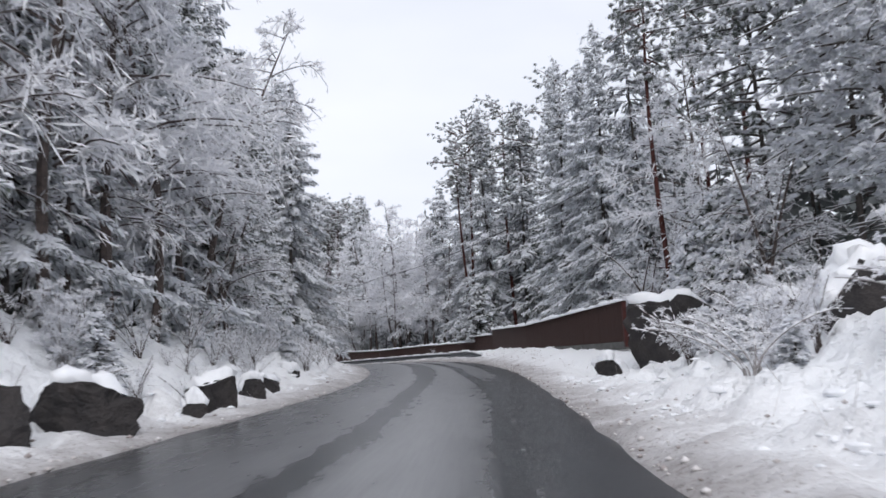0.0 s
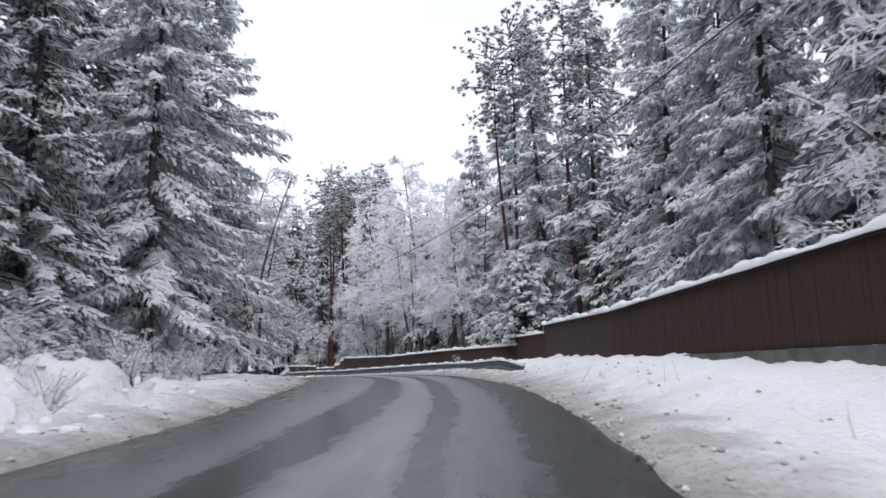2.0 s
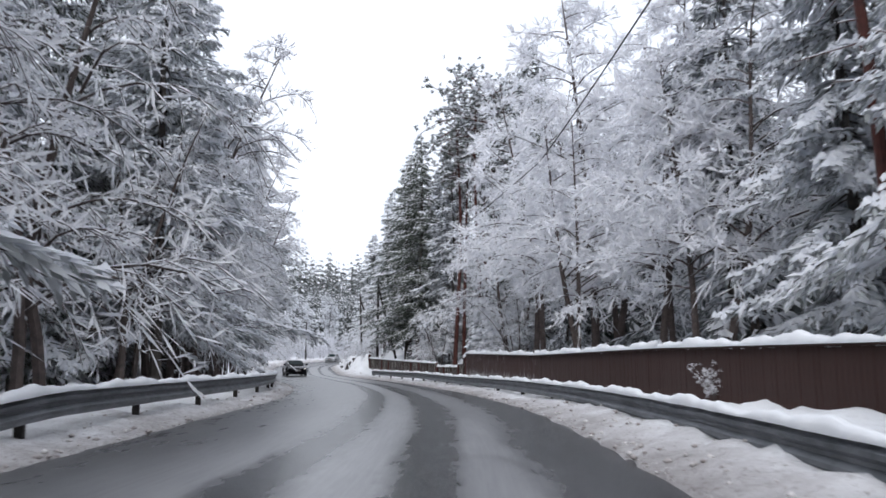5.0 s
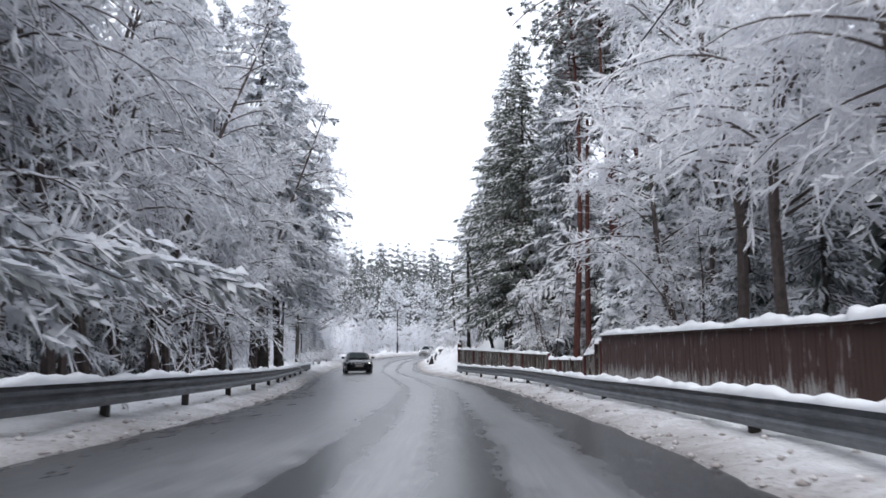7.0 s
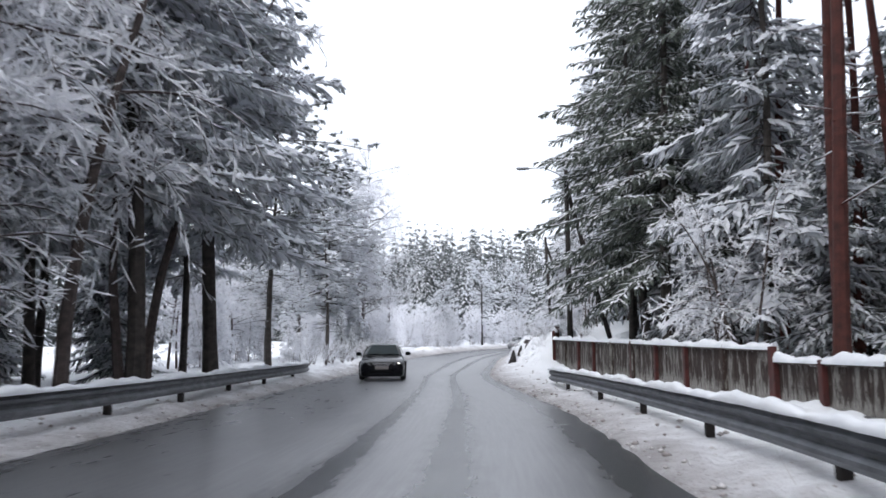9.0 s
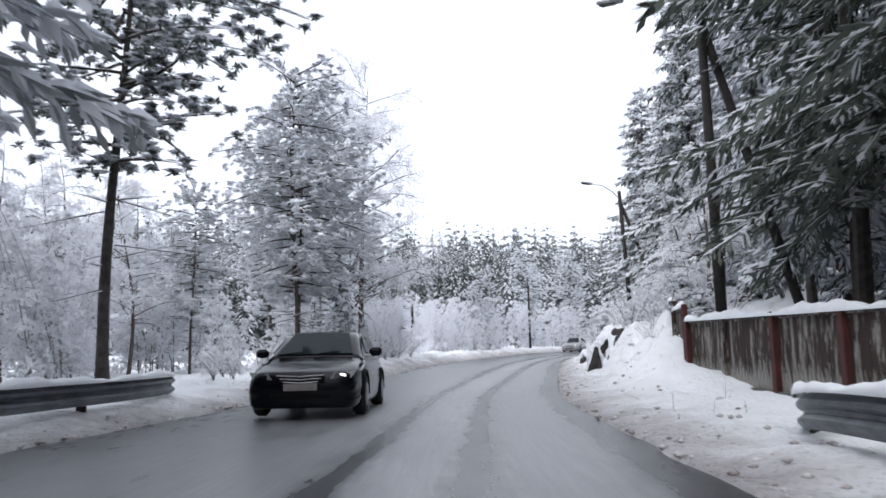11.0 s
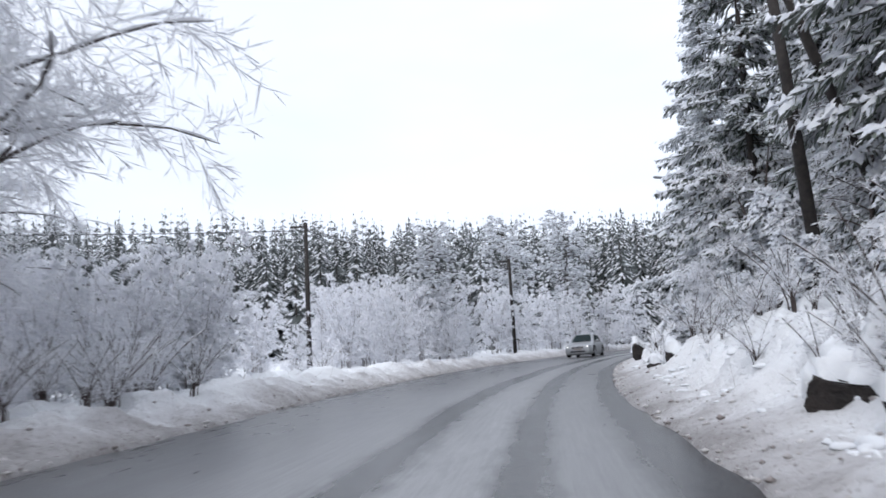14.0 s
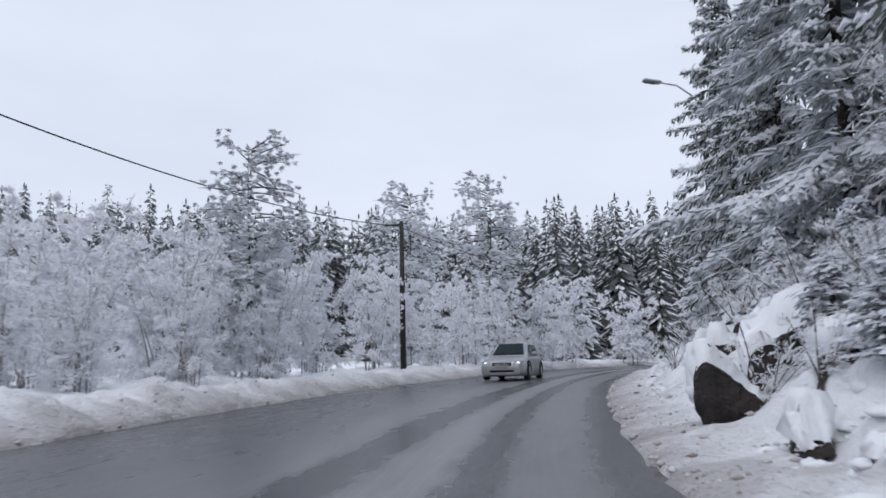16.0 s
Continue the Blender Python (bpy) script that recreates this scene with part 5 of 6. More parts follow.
# ---- lumps of snow caught on buried brush ----
def snow_lumps():
    rng = np.random.default_rng(15)
    g = Geo()
    bm = bmesh.new()
    bmesh.ops.create_icosphere(bm, subdivisions=2, radius=1.0)
    bm.verts.index_update()
    ball = np.array([v.co[:] for v in bm.verts])
    faces = [tuple(v.index for v in f.verts) for f in bm.faces]
    bm.free()
    spots = []
    for side, y0, y1, n, u0, u1 in ((1, 58, 112, 1500, 0.9, 3.6), (1, -66, -50, 500, 1.0, 5.0), (-1, -60, -30, 600, 0.9, 4.0)):
        cy, cu = rng.uniform(y0, y1, n // 9), u0 + (u1 - u0) * rng.uniform(0, 1, n // 9) ** 1.3
        k = rng.integers(0, n // 9, n)
        y, u = cy[k] + rng.normal(0, 0.4, n), np.maximum(cu[k] + rng.normal(0, 0.32, n), u0 - 0.15)
        x = right_edge(y) + u / slant(y) if side > 0 else left_edge(y) - u / slant(y)
        spots.append(np.stack([x, y, ground_z(x, y)], 1))
    P = np.concatenate(spots)
    n = len(P)
    r = 0.015 + 0.075 * rng.uniform(0, 1, n) ** 3
    ph = rng.uniform(0, 6.28, (n, 1, 3))
    dent = 1 + 0.16 * np.sin(2.3 * ball[None] + ph).sum(-1, keepdims=True) + 0.12 * np.sin(5.1 * ball[None, :, ::-1] + ph * 1.7).sum(-1, keepdims=True)
    V = ball[None] * dent * r[:, None, None] * np.stack([rng.uniform(0.7, 1.9, n), rng.uniform(0.7, 1.9, n), rng.uniform(0.4, 0.75, n)], 1)[:, None]
    V += (P + UP * (r * rng.uniform(-0.3, 0.3, n))[:, None])[:, None]
    g.add(V, faces)
    tagged(new("snow_lumps", g.mesh("snow_lumps", M_SNOW, True)), "small clods of fresh snow fallen on the roadside bank", "snow", kind="stuff")


snow_lumps()


# ---- snow covered strips: lumpy snow along a line ----
def snow_strip(name, pts, width, height, parent, seed, label=""):
    """Snow lying along a line of points; rounded, of uneven depth."""
    rng = np.random.default_rng(seed)
    pts = np.array(pts, float)
    s = np.concatenate([[0], np.cumsum(np.linalg.norm(np.diff(pts, axis=0), axis=1))])
    n = max(3, int(s[-1] / 0.13))
    t = np.linspace(0, s[-1], n)
    P = np.stack([np.interp(t, s, pts[:, k]) for k in range(3)], 1)
    d = unit(np.gradient(P, axis=0))
    side = sides_of(d)
    ph = rng.uniform(0, 6, 4)
    h = height * (1 + 0.30 * np.sin(1.7 * t + ph[0]) + 0.22 * np.sin(4.6 * t + ph[1]) + 0.14 * np.sin(11.3 * t + ph[2]))
    w = width * (1 + 0.12 * np.sin(2.9 * t + ph[3]) + 0.10 * np.sin(7.9 * t))
    w[0] *= 0.5
    w[-1] *= 0.5
    prof = [(-0.5, -0.012), (-0.52, 0.35), (-0.32, 0.85), (0.0, 1.0), (0.32, 0.85), (0.52, 0.35), (0.5, -0.012)]
    V = np.stack([P + side * (w * a)[:, None] + UP * (h * b)[:, None] for a, b in prof], 1)
    k = len(prof)
    idx = np.arange(n * k).reshape(n, k)
    faces = np.stack([idx[:-1, :-1], idx[:-1, 1:], idx[1:, 1:], idx[1:, :-1]], -1).reshape(-1, 4).tolist()
    faces += [idx[0].tolist(), idx[-1][::-1].tolist()]
    return child(name, mesh_of(name, V.reshape(-1, 3), faces, M_SNOW, True), parent, label)


# ---- guardrails ----
def guardrail(y0, y1, side, posts, label, seed, gap=None):
    ys = np.arange(y0, y1 + 0.01, 0.5)
    edge = right_edge if side > 0 else left_edge
    off = 1.15 if side > 0 else 0.85
    xs = edge(ys) + side * off / slant(ys)
    end = np.clip((y1 - ys) / 3.0, 0, 1)
    start = np.clip((ys - y0) / 3.0, 0, 1)
    xs = xs + side * ((0.7 if side > 0 else 0.35) * (1 - end) ** 2 + 0.35 * (1 - start) ** 2)
    zs = road_z(ys) - (0.05 if side > 0 else 0.0) - (0.22 * (1 - start) ** 2 + 0.20 * (1 - end) ** 2 if side > 0 else 0.42 * (1 - np.clip((ys - y0) / 6.0, 0, 1)) ** 1.4)
    if side > 0:
        zs = zs - np.interp(ys, [-24, -18, 16, 28], [0, 0.10, 0.10, 0])
    P = np.stack([xs, ys, zs], 1)
    nrm = sides_of(unit(np.gradient(P, axis=0))) * side
    ob = tagged(new("guardrail"), label, "guardrail", group="guardrails")
    # folded W beam: outward offset, height
    prof = [(0.0, 0.32), (-0.035, 0.345), (-0.083, 0.39), (-0.083, 0.43), (-0.02, 0.475), (-0.02, 0.515), (-0.083, 0.56), (-0.083, 0.60), (-0.035, 0.645), (0.0, 0.67)]
    ring = prof + [(a + 0.012, b) for a, b in prof[::-1]]
    V = np.stack([P + nrm * a + UP * b for a, b in ring], 1)
    k = len(ring)
    idx = np.arange(len(P) * k).reshape(len(P), k)
    nxt = np.roll(idx, -1, 1)
    faces = np.stack([idx[:-1], nxt[:-1], nxt[1:], idx[1:]], -1).reshape(-1, 4).tolist()
    faces += [idx[0].tolist(), idx[-1][::-1].tolist()]
    child("beam", mesh_of("beam", V.reshape(-1, 3), faces, M_STEEL), ob)
    for yp in np.arange(y0 + 1.0, y1, posts):
        i = int(round((yp - y0) / 0.5))
        px, py = P[i, 0] + nrm[i, 0] * 0.09, P[i, 1] + nrm[i, 1] * 0.09
        bm = bmesh.new()
        g = gz(px, py)
        top = P[i, 2] + 0.64
        box(bm, px, py, (top + g - 0.3) / 2, 0.11, 0.13, top - g + 0.3, 0.01)
        part("post", bm, M_POLE if seed % 2 == 0 else M_STEEL, ob)
        bm = bmesh.new()
        box(bm, px - nrm[i, 0] * 0.07, py - nrm[i, 1] * 0.07, P[i, 2] + 0.5, 0.05, 0.12, 0.2, 0.008)
        part("spacer", bm, M_STEEL, ob)
    snow_strip("rail_snow", P + nrm * -0.03 + UP * 0.665, 0.17, 0.10, ob, seed, "ridge of fresh snow along the rail")
    return ob


guardrail(-26.6, 47.0, 1, 4.0, "galvanised steel guardrail topped with snow beside the wooden fence", 2)
guardrail(-16.0, 52.5, -1, 4.0, "galvanised steel guardrail topped with snow along the forest edge", 4)


# ---- wooden fence ----
def fence_section(p0, p1, top0, top1, base0, base1, mat, label, seed, board_w=0.14, post_every=3.0, concrete=True, end_posts=(False, False)):
    p0, p1 = np.array(p0, float), np.array(p1, float)
    d = p1 - p0
    ln = float(np.hypot(*d))
    d /= ln
    nrm = np.array([d[1], -d[0]])
    ang = math.atan2(d[1], d[0])
    turn = Matrix.Rotation(ang, 3, "Z")
    ob = tagged(new("board_fence"), label, "fence", group="fence along the road")
    n = int(ln / board_w)
    rng = np.random.default_rng(seed)
    shapes = []
    for k in range(4):
        bm = bmesh.new()
        box(bm, 0, 0, 0.5, board_w - 0.006, 0.024, 1.0, 0.004)
        me = bpy.data.meshes.new("board")
        bm.to_mesh(me)
        bm.free()
        me.materials.append(mat)
        shapes.append(me)
    for i in range(n):
        f = (i + 0.5) / n
        x, y = p0 + d * ln * f
        b, t = base0 + (base1 - base0) * f, top0 + (top1 - top0) * f
        o = child("board", shapes[i % 4], ob)
        o.matrix_basis = pose(x + nrm[0] * rng.uniform(-0.006, 0.006), y + nrm[1] * rng.uniform(-0.006, 0.006), b + rng.uniform(-0.015, 0.015), 0, rng.uniform(-0.4, 0.4), math.degrees(ang)) @ Matrix.Diagonal((1, 1, t - b, 1))
    def rail(name, lift0, lift1, sy, sz, off, m):
        a = Vector((*(p0 + nrm * off), lift0))
        c = Vector((*(p1 + nrm * off), lift1))
        v = c - a
        bm = bmesh.new()
        box(bm, 0, 0, 0, v.length, sy, sz, 0.008)
        bmesh.ops.transform(bm, matrix=Matrix.Translation((a + c) / 2) @ v.to_track_quat("X", "Z").to_matrix().to_4x4(), verts=bm.verts)
        part(name, bm, m, ob)
    rail("top_cap", top0 + 0.02, top1 + 0.02, 0.13, 0.04, 0, mat)
    rail("back_rail", base0 * 0.3 + top0 * 0.7, base1 * 0.3 + top1 * 0.7, 0.05, 0.10, 0.045, mat)
    if concrete:
        rail("concrete_footing", base0 - 0.14, base1 - 0.14, 0.22, 0.30, 0.0, M_CONCRETE)
    m = max(1, int(round(ln / (2.4 if mat is M_FENCE_WORN else post_every))))
    for i in range(m + 1):
        f = i / m
        f = min(max(f, 0.06 / ln), 1 - 0.06 / ln)
        x, y = p0 + d * ln * f
        b, t = base0 + (base1 - base0) * f, top0 + (top1 - top0) * f
        bm = bmesh.new()
        if mat in (M_FENCE, M_FENCE_PEEL):
            big = (i == 0 and end_posts[0])
            box(bm, x - nrm[0] * (0.03 if big else -0.10), y - nrm[1] * (0.03 if big else -0.10), (b + t) / 2 - 0.1, 0.16, 0.16, t - b + 0.2, 0.01, turn)
            part("post", bm, M_REDPAINT if big else mat, ob)
        else:
            box(bm, x - nrm[0] * 0.05, y - nrm[1] * 0.05, (b + t) / 2 - 0.06, 0.16, 0.13, t - b + 0.34, 0.012, turn)
            part("post", bm, M_REDPAINT if i % 3 != 1 else M_FENCE_WORN, ob)
    k = max(2, int(ln / 1.0))
    pts = [(*(p0 + d * ln * q), top0 + (top1 - top0) * q + 0.038) for q in np.linspace(0, 1, k)]
    snow_strip("snow_cap", pts, 0.24, 0.14, ob, seed, "rounded cap of fresh snow")
    return ob


BROWN = "dark brown board fence with a snow cap on a concrete footing"
WORN = "weathered board fence with peeling brown paint and a snow cap"
FENCE = [((-6.2, -45.9), (-2.2, -32.5), 2.13, 1.92, 0.60, 0.66, M_FENCE, BROWN, True), ((-2.2, -32.5), (2.0, -21.5), 1.92, 2.24, 0.66, 0.80, M_FENCE, BROWN, False),
         ((2.02, -21.45), (3.1, -16.9), 1.90, 1.96, 0.75, 0.75, M_FENCE, BROWN, False),
         ((3.12, -16.8), (4.3, -5.0), 1.57, 1.72, 0.66, 0.60, M_FENCE, BROWN, False), ((4.3, -5.0), (5.0, 7.3), 1.72, 1.72, 0.60, 0.60, M_FENCE, BROWN, False),
         ((5.0, 7.3), (5.4, 23.0), 1.72, 2.02, 0.62, 0.66, M_FENCE_PEEL, "red-brown board fence with flaking paint and a snow cap", False), ((5.45, 23.1), (5.75, 25.2), 1.78, 1.78, 0.66, 0.66, M_FENCE_WORN, WORN, False),
         ((5.75, 25.2), (6.1, 28.9), 1.45, 1.40, 0.62, 0.62, M_FENCE_WORN, WORN, False), ((6.1, 28.9), (5.75, 35.5), 1.22, 1.24, 0.5, 0.5, M_FENCE_WORN, WORN, False),
         ((5.75, 35.5), (4.4, 45.5), 1.47, 1.72, 0.5, 0.5, M_FENCE_WORN, WORN, False), ((4.4, 45.5), (2.35, 57.0), 1.72, 2.05, 0.45, 0.72, M_FENCE_WORN, WORN, False),
         ((2.35, 57.1), (2.55, 60.5), 2.40, 2.48, 0.8, 1.2, M_FENCE_WORN, WORN, False), ((2.55, 60.6), (2.65, 62.1), 2.8, 2.85, 1.3, 1.5, M_FENCE, BROWN, False)]


# ---- poles, lamps and wires ----
def pole(x, y, top, label, arm=None, strut=None, r=0.12, cross=False, lean=(0, 0)):
    ob = tagged(new("lamp_pole" if arm else "utility_pole"), label, "pole", group="poles along the road")
    g = gz(x, y)
    bm = bmesh.new()
    tube(bm, [(x, y, g - 0.4), (x + lean[0] * 0.5, y + lean[1] * 0.5, (g + top) / 2), (x + lean[0], y + lean[1], top)], [r * 1.15, r, r * 0.82], 12)
    part("shaft", bm, M_POLE, ob, smooth=True)
    x1, y1 = x + lean[0], y + lean[1]
    if arm:
        ax, ay, az = arm
        bm = bmesh.new()
        tube(bm, [(x1, y1, top - 0.5), (x1 * 0.8 + ax * 0.2, y1 * 0.8 + ay * 0.2, top - 0.1), (x1 * 0.45 + ax * 0.55, y1 * 0.45 + ay * 0.55, az - 0.1), (ax, ay, az)], [0.035, 0.033, 0.03, 0.03], 8)
        a = part("arm", bm, M_LAMPGREY, ob, smooth=True)
        bm = bmesh.new()
        ang = math.atan2(ay - y1, ax - x1)
        box(bm, 0.18, 0, 0, 0.70, 0.26, 0.10, 0.035)
        bmesh.ops.transform(bm, matrix=Matrix.Translation((ax, ay, az)) @ Matrix.Rotation(ang, 4, "Z") @ Matrix.Rotation(radians(-6), 4, "Y"), verts=bm.verts)
        hd = part("lamp_head", bm, M_LAMPGREY, ob, "grey street lamp head")
        bm = bmesh.new()
        box(bm, 0.24, 0, -0.062, 0.42, 0.18, 0.03, 0.012)
        bmesh.ops.transform(bm, matrix=Matrix.Translation((ax, ay, az)) @ Matrix.Rotation(ang, 4, "Z") @ Matrix.Rotation(radians(-6), 4, "Y"), verts=bm.verts)
        part("lens", bm, M_CONCRETE, hd)
    if strut:
        sx, sy, st = strut
        bm = bmesh.new()
        tube(bm, [(sx, sy, gz(sx, sy) - 0.3), (x1, y1, st)], [r, r * 0.85], 10)
        part("strut", bm, M_POLE, ob, "leaning wooden strut", True)
    if cross:
        bm = bmesh.new()
        box(bm, x1 - 0.35, y1, top - 0.18, 0.9, 0.09, 0.09, 0.01)
        c = part("crossarm", bm, M_POLE, ob)
        for dx in (-0.72, -0.3):
            bm = bmesh.new()
            tube(bm, [(x1 + dx, y1, top - 0.14), (x1 + dx, y1, top - 0.02)], [0.035, 0.025], 8)
            part("insulator", bm, M_LAMPGREY, c)
    return ob


pole(3.06, 56.6, 10.2, "dark wooden lamp pole with a leaning strut behind the fence", (1.15, 57.6, 10.6), (5.2, 56.8, 9.4))
pole(3.25, 83.2, 10.9, "dark wooden lamp pole with a leaning strut above the rocks", (1.2, 82.6, 11.3), (5.6, 84.6, 10.3), lean=(-0.35, 0))
pole(7.4, 115.8, 12.2, "wooden lamp pole half hidden by a spruce", (5.7, 115.5, 12.6))
pole(-13.7, 104.5, 9.35, "dark wooden utility pole among frosted bushes", cross=True)
pole(-4.4, 124.1, 9.4, "dark wooden utility pole beside the far bend", cross=True)


def wire(a, b, sag, r, label):
    a, b = Vector(a), Vector(b)
    bm = bmesh.new()
    pts = []
    for i in range(25):
        t = i / 24
        p = a.lerp(b, t)
        p.z -= 4 * sag * t * (1 - t)
        pts.append(tuple(p))
    tube(bm, pts, [r] * 25, 6)
    ob = part("overhead_cable", bm, M_WIRE, None, "", True)
    return tagged(ob, label, "cable", group="overhead cables")


wire((3.06, 56.6, 9.9), (5.5, 8.0, 9.6), 0.6, 0.022, "thin overhead cable dusted with snow")
wire((5.5, 8.0, 9.6), (-1.5, -38.0, 8.6), 0.6, 0.022, "thin overhead cable dusted with snow")
wire((-13.7, 104.5, 8.95), (-4.4, 124.1, 9.15), 0.6, 0.022, "black overhead cable between poles")
wire((-4.4, 124.1, 8.8), (-12.5, 119.0, 5.2), 0.3, 0.02, "slack black cable dropping into the bushes")
wire((-13.7, 104.5, 8.95), (-52.0, 99.0, 11.2), 0.3, 0.022, "black overhead cable leaving its pole")
wire((-4.4, 124.1, 9.1), (8.0, 152.0, 9.8), 0.5, 0.02, "black overhead cable between poles")


# ---- cars ----
def paint(name, col, rough=0.4, metal=0.0, gloss=0.18):
    m, n, l, b = material(name)
    t = noise_tex(n, l, 3, 5)
    r = ramp(n, [(0.35, tuple(c * 0.75 for c in col)), (0.75, col)])
    l.new(t.outputs["Fac"], r.inputs["Fac"])
    l.new(r.outputs["Color"], b.inputs["Base Color"])
    b.inputs["Roughness"].default_value = rough
    b.inputs["Metallic"].default_value = metal
    b.inputs["Specular IOR Level"].default_value = gloss
    return m


M_CARBLACK = paint("black_car_paint", (0.004, 0.0045, 0.007), 0.14, 0.0, 0.22)
M_CARSILVER = paint("silver_car_paint", (0.42, 0.43, 0.45), 0.35, 0.7)
M_CARGLASS = paint("car_glass", (0.014, 0.026, 0.028), 0.05, 0.0, 0.06)
M_TYRE = simple("tyre_rubber", (0.012, 0.012, 0.013), (0.04, 0.04, 0.042), 9, 0.9)
M_RIM = simple("wheel_rim", (0.18, 0.18, 0.19), (0.4, 0.4, 0.42), 8, 0.4, metal=0.8)
M_PLASTIC = paint("black_plastic", (0.008, 0.008, 0.009), 0.7, 0.0, 0.08)
M_PLATE = simple("plate_white", (0.16, 0.145, 0.14), (0.30, 0.27, 0.26), 8, 0.6)
M_LIT, n_, l_, b_ = material("lit_headlight")
b_.inputs["Emission Color"].default_value = (1, 0.95, 0.88, 1)
b_.inputs["Emission Strength"].default_value = 3.0
M_HEAD = simple("headlight_glass", (0.10, 0.105, 0.115), (0.24, 0.245, 0.26), 6, 0.15)


def loft(stations, prof):
    """stations: (y, half width, low z, high z); prof: section corners in -1..1 across and 0..1 up."""
    bm = bmesh.new()
    rings = [[bm.verts.new((a * w, y, lo + b * (hi - lo))) for a, b in prof] for y, w, lo, hi in stations]
    k = len(prof)
    for r0, r1 in zip(rings, rings[1:]):
        for i in range(k):
            bm.faces.new((r0[i], r0[(i + 1) % k], r1[(i + 1) % k], r1[i]))
    bm.faces.new(rings[0][::-1])
    bm.faces.new(rings[-1])
    bmesh.ops.recalc_face_normals(bm, faces=bm.faces)
    return bm


def quad_panel(bm, pts, depth):
    """A slab from four corners, thick along its normal."""
    p = [Vector(q) for q in pts]
    n = (p[1] - p[0]).cross(p[3] - p[0]).normalized() * depth
    a = [bm.verts.new(q) for q in p]
    b = [bm.verts.new(q - n) for q in p]
    bm.faces.new(a)
    bm.faces.new(b[::-1])
    for i in range(4):
        bm.faces.new((a[i], b[i], b[(i + 1) % 4], a[(i + 1) % 4]))


def eased(stations, n):
    """More stations on a smooth line through the given ones."""
    out = []
    m = len(stations)
    for i in range(m - 1):
        p = [np.array(stations[min(max(i + k, 0), m - 1)], float) for k in (-1, 0, 1, 2)]
        for t in np.arange(n) / n:
            out.append(tuple(0.5 * (2 * p[1] + (p[2] - p[0]) * t + (2 * p[0] - 5 * p[1] + 4 * p[2] - p[3]) * t * t + (3 * p[1] - p[0] - 3 * p[2] + p[3]) * t ** 3)))
    return out + [stations[-1]]


